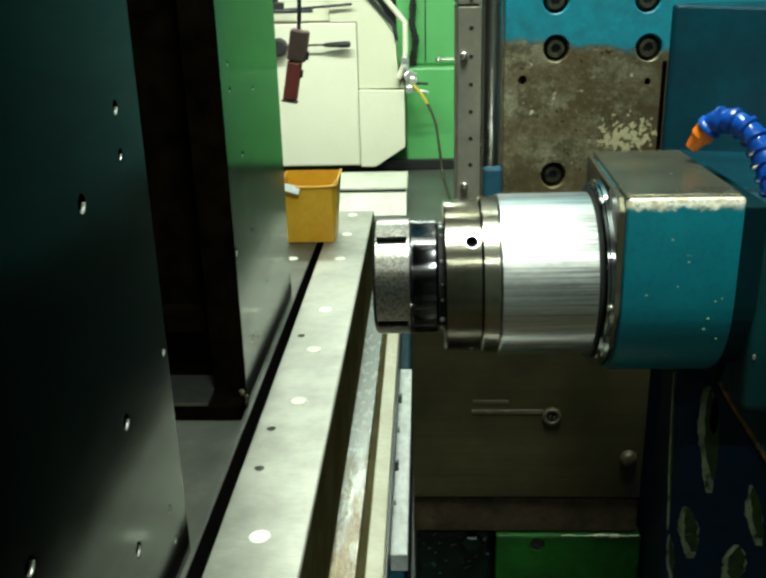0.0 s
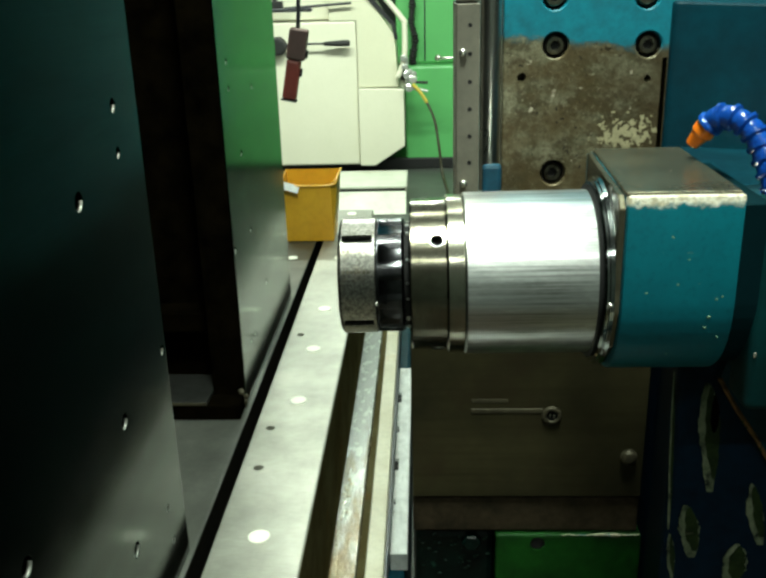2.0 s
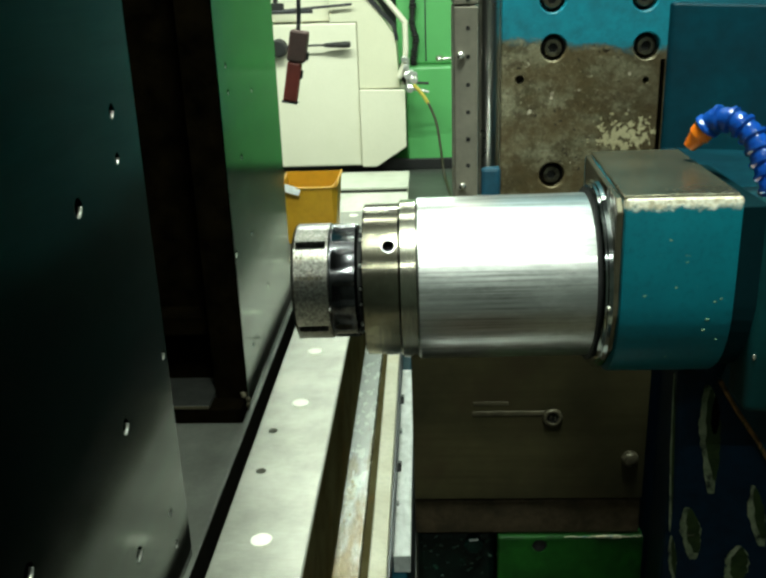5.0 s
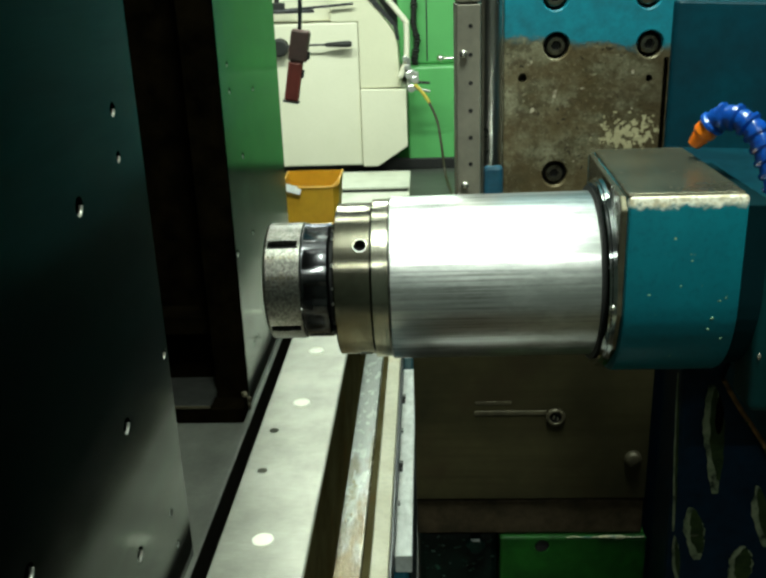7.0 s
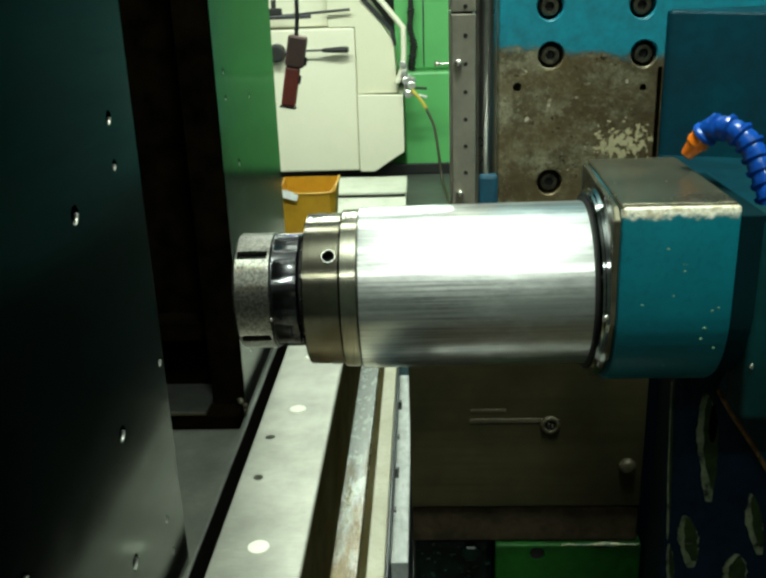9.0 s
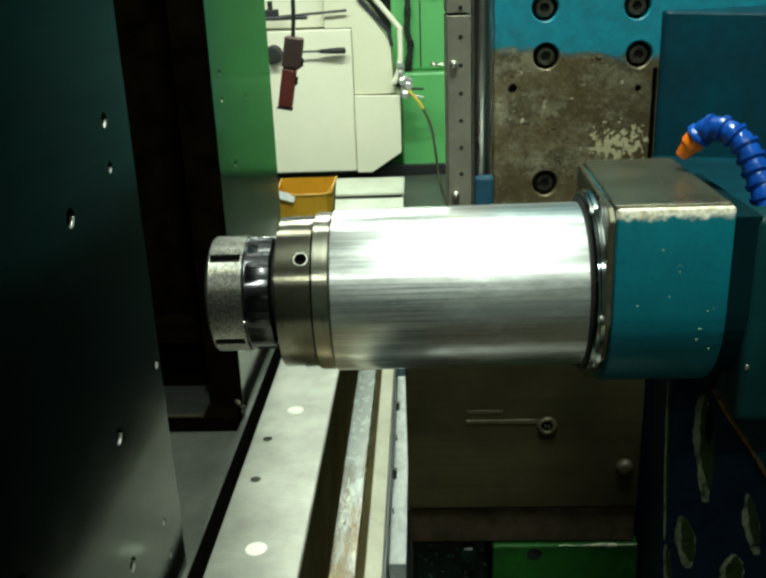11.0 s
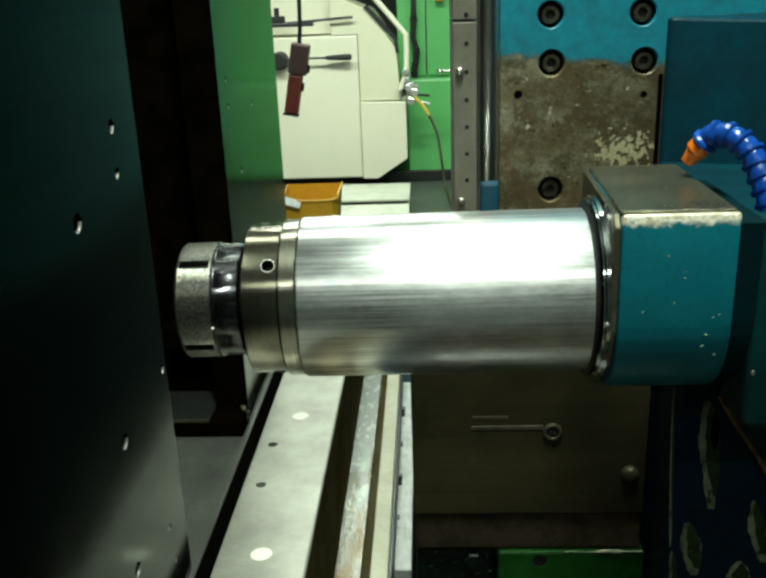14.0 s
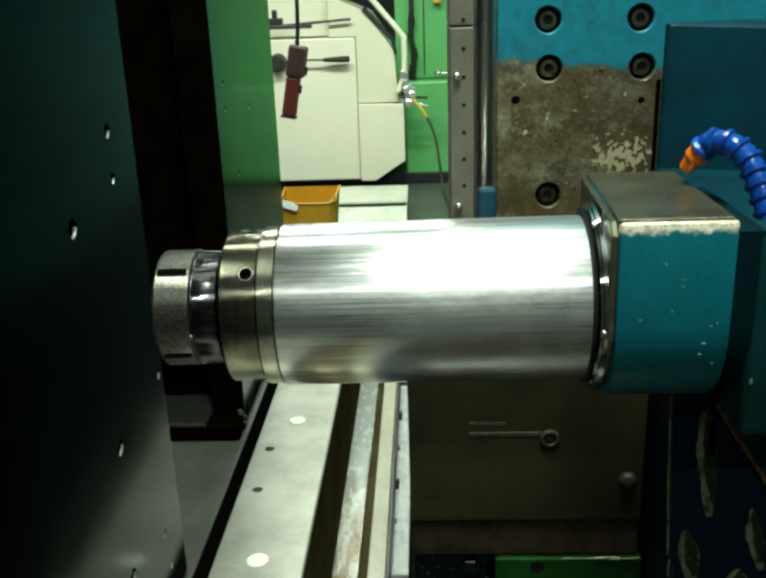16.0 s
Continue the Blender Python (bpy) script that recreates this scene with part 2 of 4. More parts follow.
def column_face():
    """Bare, rust-stained casting with a ragged edge of teal paint at its upper end and cream filler remains."""
    m, nt, bs = node_mat("worn_column_face")
    co = coords(nt)
    sep = nt.nodes.new("ShaderNodeSeparateXYZ")
    link(nt, co, sep.inputs[0])
    x, z = maths(nt, "ADD", sep.outputs[0], 0.5), maths(nt, "ADD", sep.outputs[2], -0.75)
    big = tex_noise(nt, co, 26.0, 6, 0.7)
    mid = tex_noise(nt, co, 70.0, 5, 0.7)
    fine = tex_noise(nt, co, 240.0, 3, 0.6)
    bare = mix(nt, ramp(nt, big, 0.38, 0.60), (0.32, 0.30, 0.20), (0.085, 0.072, 0.036))
    bare = mix(nt, maths(nt, "MULTIPLY", ramp(nt, mid, 0.50, 0.62), 0.8), bare, (0.055, 0.038, 0.017))
    bare = mix(nt, maths(nt, "MULTIPLY", ramp(nt, fine, 0.58, 0.7), 0.5), bare, (0.50, 0.46, 0.32))
    brown = tex_noise(nt, co, 13.0, 5, 0.65, (1.0, 1.0, 2.2))
    bare = mix(nt, maths(nt, "MULTIPLY", ramp(nt, brown, 0.46, 0.60), 0.7), bare, (0.115, 0.080, 0.034))
    # browner towards the shoulder: stains together with painted shade of the joint
    stain_shade = maths(nt, "ADD", maths(nt, "MULTIPLY_ADD", x, 9.0, -4.36), maths(nt, "MULTIPLY_ADD", brown, 1.4, -0.7))
    bare = mix(nt, maths(nt, "MULTIPLY", ramp(nt, stain_shade, 0.0, 0.5), 0.8), bare, (0.055, 0.036, 0.014))
    pit = tex_noise(nt, co, 130.0, 2, 0.5)
    bare = mix(nt, ramp(nt, pit, 0.68, 0.72), bare, (0.03, 0.022, 0.012))
    bare = mix(nt, ramp(nt, tex_noise(nt, co, 88.0, 2, 0.5), 0.71, 0.74), bare, (0.55, 0.48, 0.36))
    grain = tex_noise(nt, co, 150.0, 5, 0.75)
    bare = mix(nt, maths(nt, "MULTIPLY", ramp(nt, grain, 0.50, 0.68), 0.55), bare, (0.045, 0.032, 0.014))
    wipe = tex_noise(nt, co, 34.0, 6, 0.7, (0.35, 1.0, 1.6))
    bare = mix(nt, maths(nt, "MULTIPLY", ramp(nt, wipe, 0.50, 0.64), 0.55), bare, (0.085, 0.060, 0.026))
    # filler remains in one corner of the face
    dx = maths(nt, "DIVIDE", maths(nt, "SUBTRACT", x, 0.512), 0.032)
    dz = maths(nt, "DIVIDE", maths(nt, "SUBTRACT", z, 0.592), 0.020)
    d2 = maths(nt, "ADD", maths(nt, "MULTIPLY", dx, dx), maths(nt, "MULTIPLY", dz, dz))
    lump = maths(nt, "SUBTRACT", tex_noise(nt, co, 135.0, 4, 0.65), maths(nt, "MULTIPLY", d2, 0.12))
    bare = mix(nt, ramp(nt, lump, 0.43, 0.47), bare, (0.52, 0.46, 0.28))
    edge = maths(nt, "ADD", z, maths(nt, "MULTIPLY", maths(nt, "SUBTRACT", big, 0.5), 0.030))
    edge = maths(nt, "ADD", edge, maths(nt, "MULTIPLY", maths(nt, "SUBTRACT", x, 0.386), 0.10))
    edge = maths(nt, "ADD", edge, maths(nt, "MULTIPLY", maths(nt, "SUBTRACT", mid, 0.5), 0.018))
    paint = ramp(nt, edge, 0.690, 0.695)
    teal = mix(nt, ramp(nt, mid, 0.35, 0.75), (0.004, 0.215, 0.30), (0.003, 0.115, 0.165))
    link(nt, mix(nt, paint, bare, teal), bs.inputs["Base Color"])
    link(nt, maths(nt, "MULTIPLY", maths(nt, "SUBTRACT", 1.0, paint), 0.35), bs.inputs["Metallic"])
    link(nt, maths(nt, "MULTIPLY_ADD", mid, 0.3, 0.32), bs.inputs["Roughness"])
    rugged = maths(nt, "MULTIPLY", maths(nt, "ADD", mid, fine), maths(nt, "MULTIPLY_ADD", paint, -0.8, 1.0))
    bump(nt, bs, maths(nt, "ADD", paint, rugged), 0.5, 0.0014)
    return m


def chipped_blue():
    m, nt, bs = node_mat("chipped_blue_paint")
    co = coords(nt)
    big = tex_noise(nt, co, 9.0, 3, 0.5, (1.6, 1, 0.55))
    fine = tex_noise(nt, co, 60.0, 5, 0.7)
    blue = mix(nt, ramp(nt, fine, 0.35, 0.75), (0.002, 0.016, 0.038), (0.002, 0.007, 0.016))
    rim = mix(nt, ramp(nt, fine, 0.4, 0.65), (0.30, 0.34, 0.22), (0.06, 0.16, 0.06))
    bare = ramp(nt, big, 0.74, 0.752)
    link(nt, mix(nt, bare, blue, rim), bs.inputs["Base Color"])
    bs.inputs["Roughness"].default_value = 0.5
    bump(nt, bs, maths(nt, "SUBTRACT", 1.0, bare), 0.6, 0.001)
    return m


def ram_paint():
    """Teal paint, rubbed down to filler along the upper edge, with small yellowish nicks."""
    m, nt, bs = node_mat("rubbed_ram_paint")
    co = coords(nt)
    sep = nt.nodes.new("ShaderNodeSeparateXYZ")
    link(nt, co, sep.inputs[0])
    big = tex_noise(nt, co, 14.0, 5, 0.65)
    mid = tex_noise(nt, co, 75.0, 6, 0.75)
    fine = tex_noise(nt, co, 260.0, 3, 0.6)
    col = mix(nt, ramp(nt, big, 0.3, 0.7), (0.003, 0.145, 0.190), (0.002, 0.105, 0.145))
    col = mix(nt, maths(nt, "MULTIPLY", ramp(nt, fine, 0.5, 0.75), 0.35), col, (0.003, 0.06, 0.08))
    col = mix(nt, ramp(nt, mid, 0.70, 0.715), col, (0.10, 0.26, 0.20))
    col = mix(nt, ramp(nt, tex_noise(nt, co, 120.0, 2, 0.5), 0.765, 0.775), col, (0.16, 0.26, 0.17))
    lip = maths(nt, "ADD", sep.outputs[2], maths(nt, "MULTIPLY", maths(nt, "SUBTRACT", mid, 0.5), 0.016))
    rubbed = maths(nt, "MULTIPLY", ramp(nt, lip, 0.6030, 0.6042), maths(nt, "LESS_THAN", sep.outputs[1], -0.114))
    filler = mix(nt, ramp(nt, fine, 0.4, 0.6), (0.88, 0.84, 0.72), (0.55, 0.48, 0.34))
    link(nt, mix(nt, rubbed, col, filler), bs.inputs["Base Color"])
    link(nt, maths(nt, "MULTIPLY_ADD", big, 0.2, 0.30), bs.inputs["Roughness"])
    bump(nt, bs, maths(nt, "SUBTRACT", fine, rubbed), 0.2, 0.0006)
    return m


def ledge_steel():
    """Wet bare steel, pale and smooth, with brown oil and rust in long runs towards the operator's end."""
    m, nt, bs = node_mat("wet_ledge_steel")
    co = coords(nt)
    sep = nt.nodes.new("ShaderNodeSeparateXYZ")
    link(nt, co, sep.inputs[0])
    run = tex_noise(nt, co, 22.0, 4, 0.55, (1.5, 0.22, 1.0))
    big = tex_noise(nt, co, 9.0, 5, 0.65, (1.0, 0.5, 1.0))
    mid = tex_noise(nt, co, 45.0, 5, 0.7, (1.0, 0.4, 1.0))
    col = mix(nt, ramp(nt, mid, 0.3, 0.7), (0.52, 0.54, 0.52), (0.38, 0.40, 0.37))
    # the runs thin out along the ledge and gather at the table's foot and at the groove
    reach = maths(nt, "ADD", maths(nt, "MULTIPLY", sep.outputs[1], -0.75), maths(nt, "MULTIPLY_ADD", big, 0.9, 0.02))
    brown = maths(nt, "ADD", maths(nt, "MULTIPLY", run, 1.0), maths(nt, "MULTIPLY", reach, 0.8))
    tone = mix(nt, ramp(nt, mid, 0.35, 0.7), (0.20, 0.128, 0.028), (0.085, 0.050, 0.009))
    col = mix(nt, maths(nt, "MULTIPLY", ramp(nt, brown, 0.62, 0.88), 0.9), col, tone)
    link(nt, col, bs.inputs["Base Color"])
    link(nt, maths(nt, "MULTIPLY_ADD", mid, 0.4, 0.05), bs.inputs["Roughness"])
    bs.inputs["Metallic"].default_value = 0.25
    bump(nt, bs, maths(nt, "ADD", big, mid), 0.6, 0.004)
    return m


def coolant():
    m, nt, bs = node_mat("coolant_glint")
    co = coords(nt)
    # near-white tone paints the lamps' reflection into the coolant
    n = tex_noise(nt, co, 70.0, 3, 0.6)
    link(nt, mix(nt, ramp(nt, n, 0.4, 0.65), (0.84, 0.85, 0.82), (0.48, 0.41, 0.24)), bs.inputs["Base Color"])
    bs.inputs["Roughness"].default_value, bs.inputs["Metallic"].default_value = 0.04, 0.35
    bump(nt, bs, n, 1.0, 0.006)
    return m


def plate_steel():
    """Ground steel with fine scratches, smudges and oil; broad bands along its length imitate reflections."""
    m, nt, bs = node_mat("fixture_steel")
    co = coords(nt)
    # stretched bands put mirrored light and dark into the colour
    band = tex_noise(nt, co, 7.0, 5, 0.65, (1.0, 0.22, 1.5))
    smudge = tex_noise(nt, co, 16.0, 5, 0.7)
    scratch = tex_noise(nt, co, 160.0, 3, 0.6, (1.0, 0.08, 2.5))
    col = mix(nt, ramp(nt, band, 0.34, 0.66), (0.042, 0.064, 0.047), (0.008, 0.015, 0.011))
    col = mix(nt, maths(nt, "MULTIPLY", ramp(nt, smudge, 0.48, 0.70), 0.45), col, (0.040, 0.040, 0.024))
    col = mix(nt, maths(nt, "MULTIPLY", ramp(nt, scratch, 0.55, 0.72), 0.3), col, (0.080, 0.098, 0.082))
    # dark runs stand for oil smears and for bands of reflection
    oil = ramp(nt, tex_noise(nt, co, 9.0, 5, 0.65, (1.0, 0.45, 2.4)), 0.47, 0.60)
    col = mix(nt, maths(nt, "MULTIPLY", oil, 0.6), col, (0.017, 0.018, 0.009))
    link(nt, col, bs.inputs["Base Color"])
    bs.inputs["Metallic"].default_value = 1.0
    link(nt, maths(nt, "MULTIPLY_ADD", maths(nt, "ADD", band, smudge), 0.10, 0.05), bs.inputs["Roughness"])
    bump(nt, bs, scratch, 0.03, 0.0005)
    return m


M_WET, M_PLATE = coolant(), plate_steel()
M_RAM, M_LEDGE = ram_paint(), ledge_steel()
M_RUST = surface("rust", (0.32, 0.15, 0.045), (0.06, 0.03, 0.01), 0.8, 0.0, 60, 150, 0.4, 0.4)
M_PATCHRIM = surface("broken_paint_rim", (0.30, 0.33, 0.23), (0.08, 0.12, 0.06), 0.6, 0.0, 55, 150, 0.5, 0.3, None, 0.1, (0.012, 0.022, 0.016), (0.52, 0.64), 38)
M_VALVE = plain("bright_chrome_fitting", (0.88, 0.88, 0.84), 0.28, 0.75)
M_NICK = plain("chalky_nick", (0.14, 0.30, 0.20), 0.6)
M_CHIP = plain("swarf", (0.03, 0.07, 0.055), 0.35, 0.6)
M_LUG = surface("oily_lug", (0.0015, 0.009, 0.007), (0.0004, 0.0015, 0.0015), 0.4, 0.0, 45, 90, 0.5, 0.5, None, 0.1, (0.02, 0.075, 0.05), (0.62, 0.72), 85)
M_BAREPATCH = surface("old_green_coat", (0.030, 0.055, 0.014), (0.005, 0.013, 0.005), 0.6, 0.0, 60, 150, 0.4, 0.3, None, 0.1, (0.20, 0.20, 0.12), (0.62, 0.75), 60)
M_QUILL, M_NUT, M_COLUMN, M_CHIPPED = quill_steel(), nut_steel(), column_face(), chipped_blue()
for dull, level in ((M_WEB, 0.0), (M_SLOT, 0.0), (M_COVERBAR, 0.12), (M_HOLE, 0.1), (M_GAPSHADE, 0.05), (M_DKTEAL, 0.2), (M_CHEEK, 0.15), (M_SIDE, 0.0), (M_RAM, 0.25), (M_COVER, 0.2),
                    (M_LUG, 0.2), (M_DKGREEN, 0.2), (M_CHIPPED, 0.12), (M_PATCHRIM, 0.2), (M_BAREPATCH, 0.2)):
    dull.node_tree.nodes["Principled BSDF"].inputs["Specular IOR Level"].default_value = level
M_COLLAR = surface("collar_steel", (0.30, 0.28, 0.22), (0.15, 0.137, 0.10), 0.19, 1.0, 40, 160, 0.4, 0.06, (2, 0.3, 0.3), 0.08,
                   (0.12, 0.10, 0.06), (0.62, 0.80), 32)
M_ENDRING = surface("end_ring_steel", (0.50, 0.48, 0.40), (0.32, 0.305, 0.245), 0.20, 1.0, 40, 160, 0.3, 0.06, (2, 0.3, 0.3), 0.08)


# ---- mesh helpers ----
def box(x0, x1, y0, y1, z0, z1, bevel=0.0, segments=2):
    bm = bmesh.new()
    bmesh.ops.create_cube(bm, size=1.0)
    for v in bm.verts:
        v.co = ((x0 + x1) / 2 + v.co.x * (x1 - x0), (y0 + y1) / 2 + v.co.y * (y1 - y0), (z0 + z1) / 2 + v.co.z * (z1 - z0))
    if bevel:
        bmesh.ops.bevel(bm, geom=bm.edges[:], offset=bevel, segments=segments, affect="EDGES", profile=0.5)
    return bm


def prism(profile, axis, a, b, bevel=0.0):
    """A closed outline, given in the two other axes in xyz order, drawn out along axis from a to b."""
    bm = bmesh.new()

    def at(p, s):
        return {"x": (s, p[0], p[1]), "y": (p[0], s, p[1]), "z": (p[0], p[1], s)}[axis]
    lo = [bm.verts.new(at(p, a)) for p in profile]
    hi = [bm.verts.new(at(p, b)) for p in profile]
    n = len(profile)
    bm.faces.new(lo)
    bm.faces.new(hi[::-1])
    for i in range(n):
        bm.faces.new((lo[i], hi[i], hi[(i + 1) % n], lo[(i + 1) % n]))
    bmesh.ops.recalc_face_normals(bm, faces=bm.faces[:])
    if bevel:
        bmesh.ops.bevel(bm, geom=bm.edges[:], offset=bevel, segments=2, affect="EDGES", profile=0.5)
    return bm


def lathe(profile, centre, axis="x", seg=96, smooth=True):
    """Turn (distance along axis, radius) round an axis through centre."""
    bm = bmesh.new()
    rings = []
    for s, r in profile:
        ring = []
        for k in range(seg):
            a = 2 * math.pi * k / seg
            u, v = r * math.cos(a), r * math.sin(a)
            p = {"x": (s, u, v), "y": (u, s, v), "z": (u, v, s)}[axis]
            ring.append(bm.verts.new(Vector(p) + Vector(centre)))
        rings.append(ring)
    for r0, r1 in zip(rings, rings[1:]):
        for k in range(seg):
            f = bm.faces.new((r0[k], r0[(k + 1) % seg], r1[(k + 1) % seg], r1[k]))
            f.smooth = smooth
    for ring in (rings[0], rings[-1]):
        bm.faces.new(ring)
    bmesh.ops.recalc_face_normals(bm, faces=bm.faces[:])
    for e in bm.edges:
        if len(e.link_faces) == 2 and e.calc_face_angle(0) > 0.45:
            e.smooth = False
    return bm


def rod(p, q, r0, r1=None, seg=20):
    """A round bar from p to q."""
    p, q = Vector(p), Vector(q)
    bm = bmesh.new()
    bmesh.ops.create_cone(bm, cap_ends=True, segments=seg, radius1=r0, radius2=r0 if r1 is None else r1, depth=(q - p).length)
    turn = (q - p).to_track_quat("Z", "Y").to_matrix().to_4x4()
    bmesh.ops.transform(bm, matrix=Matrix.Translation((p + q) / 2) @ turn, verts=bm.verts[:])
    for f in bm.faces:
        f.smooth = len(f.verts) == 4
    for e in bm.edges:
        if len(e.link_faces) == 2 and e.calc_face_angle(0) > 0.6:
            e.smooth = False
    return bm


def ball(c, r, squash=(1, 1, 1)):
    bm = bmesh.new()
    bmesh.ops.create_uvsphere(bm, u_segments=20, v_segments=12, radius=r)
    for v in bm.verts:
        v.co = Vector((v.co.x * squash[0], v.co.y * squash[1], v.co.z * squash[2])) + Vector(c)
    for f in bm.faces:
        f.smooth = True
    return bm


def sleeve_y(x, z, r0, r1, y0, y1, seg=32):
    """A flat ring that faces along y."""
    bm = bmesh.new()
    rings = [[bm.verts.new((x + r * math.cos(2 * math.pi * k / seg), y, z + r * math.sin(2 * math.pi * k / seg))) for k in range(seg)]
             for r, y in ((r0, y1), (r0, y0 + 0.0006), (r0 * 1.15, y0), (r1 * 0.9, y0), (r1, y1))]
    for a, b in zip(rings, rings[1:] + rings[:1]):
        for k in range(seg):
            bm.faces.new((a[k], a[(k + 1) % seg], b[(k + 1) % seg], b[k])).smooth = True
    bmesh.ops.recalc_face_normals(bm, faces=bm.faces[:])
    return bm


def join(*bms):
    out = bmesh.new()
    for b in bms:
        me = bpy.data.meshes.new("join")
        b.to_mesh(me)
        b.free()
        out.from_mesh(me)
        bpy.data.meshes.remove(me)
    return out


def tube(points, r, seg=10):
    """A round cable through points, smoothed."""
    pts = [Vector(p) for p in points]
    fine = []
    for i in range(len(pts) - 1):
        p0, p1, p2, p3 = pts[max(i - 1, 0)], pts[i], pts[i + 1], pts[min(i + 2, len(pts) - 1)]
        for k in range(8):
            t = k / 8
            fine.append(0.5 * ((2 * p1) + (p2 - p0) * t + (2 * p0 - 5 * p1 + 4 * p2 - p3) * t * t + (3 * p1 - p0 - 3 * p2 + p3) * t ** 3))
    fine.append(pts[-1])
    bm = bmesh.new()
    rings = []
    for i, p in enumerate(fine):
        d = (fine[min(i + 1, len(fine) - 1)] - fine[max(i - 1, 0)]).normalized()
        u = d.orthogonal().normalized() if i == 0 else (u - d * u.dot(d)).normalized()
        w = d.cross(u)
        rings.append([bm.verts.new(p + (u * math.cos(2 * math.pi * k / seg) + w * math.sin(2 * math.pi * k / seg)) * r) for k in range(seg)])
    for a, b in zip(rings, rings[1:]):
        for k in range(seg):
            bm.faces.new((a[k], a[(k + 1) % seg], b[(k + 1) % seg], b[k])).smooth = True
    bm.faces.new(rings[0])
    bm.faces.new(rings[-1])
    bmesh.ops.recalc_face_normals(bm, faces=bm.faces[:])
    return bm


def mesh_object(name, bm, material):
    me = bpy.data.meshes.new(name)
    bm.to_mesh(me)
    bm.free()
    me.materials.append(material)
    return new(name, me)


def thing(name, at, label, category, group="", kind=""):
    """An Empty at a thing's base, which carries its parts."""
    ob = new(name)
    ob.location = at
    ob["base"] = list(at)
    return tagged(ob, label, category, group, kind)


def part(name, bm, material, parent, label=""):
    """One mesh under a thing or a part; its shape is given in the world's metres."""
    base = Vector(parent["base"])
    bmesh.ops.translate(bm, vec=-base, verts=bm.verts[:])
    ob = mesh_object(name, bm, material)
    ob.parent = parent
    ob["base"] = list(base)
    if label:
        ob["label"] = label
    return ob


def solid(name, bm, material, label, category, kind="", at=(0, 0, 0)):
    bmesh.ops.translate(bm, vec=-Vector(at), verts=bm.verts[:])
    ob = mesh_object(name, bm, material)
    ob.location = at
    ob["base"] = list(at)
    return tagged(ob, label, category, "", kind)


def cut(ob, *cutters):
    """Take the cutters' shapes, in the world's metres, out of a mesh."""
    bm = join(*cutters)
    bmesh.ops.translate(bm, vec=-Vector(ob["base"]), verts=bm.verts[:])
    me = bpy.data.meshes.new("cutter")
    bm.to_mesh(me)
    bm.free()
    tool = bpy.data.objects.new("cutter", me)
    scene.collection.objects.link(tool)
    tool.location = ob["base"]
    mod = ob.modifiers.new("holes", "BOOLEAN")
    mod.operation, mod.object, mod.solver = "DIFFERENCE", tool, "EXACT"
    bpy.context.view_layer.update()
    done = bpy.data.meshes.new_from_object(ob.evaluated_get(bpy.context.evaluated_depsgraph_get()))
    ob.modifiers.remove(mod)
    crisp = bmesh.new()
    crisp.from_mesh(done)
    for e in crisp.edges:
        if len(e.link_faces) == 2 and e.calc_face_angle(0) > 0.4:
            e.smooth = False
    crisp.to_mesh(done)
    crisp.free()
    ob.data = done
    bpy.data.objects.remove(tool)
    return ob


# ---- the room ----
FLOOR = -0.75
tagged(solid("floor", box(-5, 6, -4, 10, FLOOR - 0.1, FLOOR), M_FLOOR, "dark grey concrete workshop floor", "floor", "structure"))
for nm, b in (("wall_north", (-5, 6, 10, 10.2, FLOOR, 3)), ("wall_south", (-5, 6, -4.2, -4, FLOOR, 3)),
              ("wall_west", (-5.2, -5, -4, 10, FLOOR, 3)), ("wall_east", (6, 6.2, -4, 10, FLOOR, 3))):
    solid(nm, box(*b), M_WALL, "plain pale workshop wall", "wall", "structure")
solid("ceiling", box(-5, 6, -4, 10, 3, 3.15), M_CEIL, "dull grey workshop ceiling", "ceiling", "structure")


def ceiling_light(x, y, z, length, width):
    t = thing("ceiling_light", (x, y, z), "long fluorescent fitting hung under the ceiling", "ceiling light", "workshop lights")
    h, w = length / 2, width / 2
    part("housing", prism([(y - w - 0.01, z), (y - w + 0.03, z + 0.06), (y + w - 0.03, z + 0.06), (y + w + 0.01, z)], "x", x - h, x + h), M_CREAM, t)
    count = max(2, round(width / 0.12))
    for k in range(count):
        ty = y + (k + 0.5) * width / count - w
        part("tube", rod((x - h + 0.02, ty, z - 0.012), (x + h - 0.02, ty, z - 0.012), 0.011), M_TUBE, t)
    for dx in (-h * 0.7, h * 0.7):
        part("hanger", rod((x + dx, y, z + 0.06), (x + dx, y, 3.0), 0.004, seg=8), M_DKMETAL, t)


for lx, ly, lz, ll, lw, watts in LAMPS:
    ceiling_light(lx, ly, lz, ll, lw)

# ---- the machine table ----
TY0, TY1 = -1.6, 1.87
table = thing("machine_table", (-0.2, 0.1, FLOOR), "ground steel machine table with dark T-slots", "machine table")
part("slab", box(-0.70, 0.1315, TY0, TY1, -0.216, -0.076, 0.003), M_SIDE, table, "olive-stained side of the table")
for x0, x1 in ((-0.70, -0.508), (-0.48, -0.348), (-0.32, -0.188), (-0.16, -0.0225), (0.0, 0.132)):
    rail = part("rail", box(x0, x1, TY0, TY1, -0.0755, 0.0, 0.0025 if x0 == 0.0 else 0.001), M_TABLE if x0 == 0.0 else M_OIL, table)
    if x0 == 0.0:
        main_rail = rail
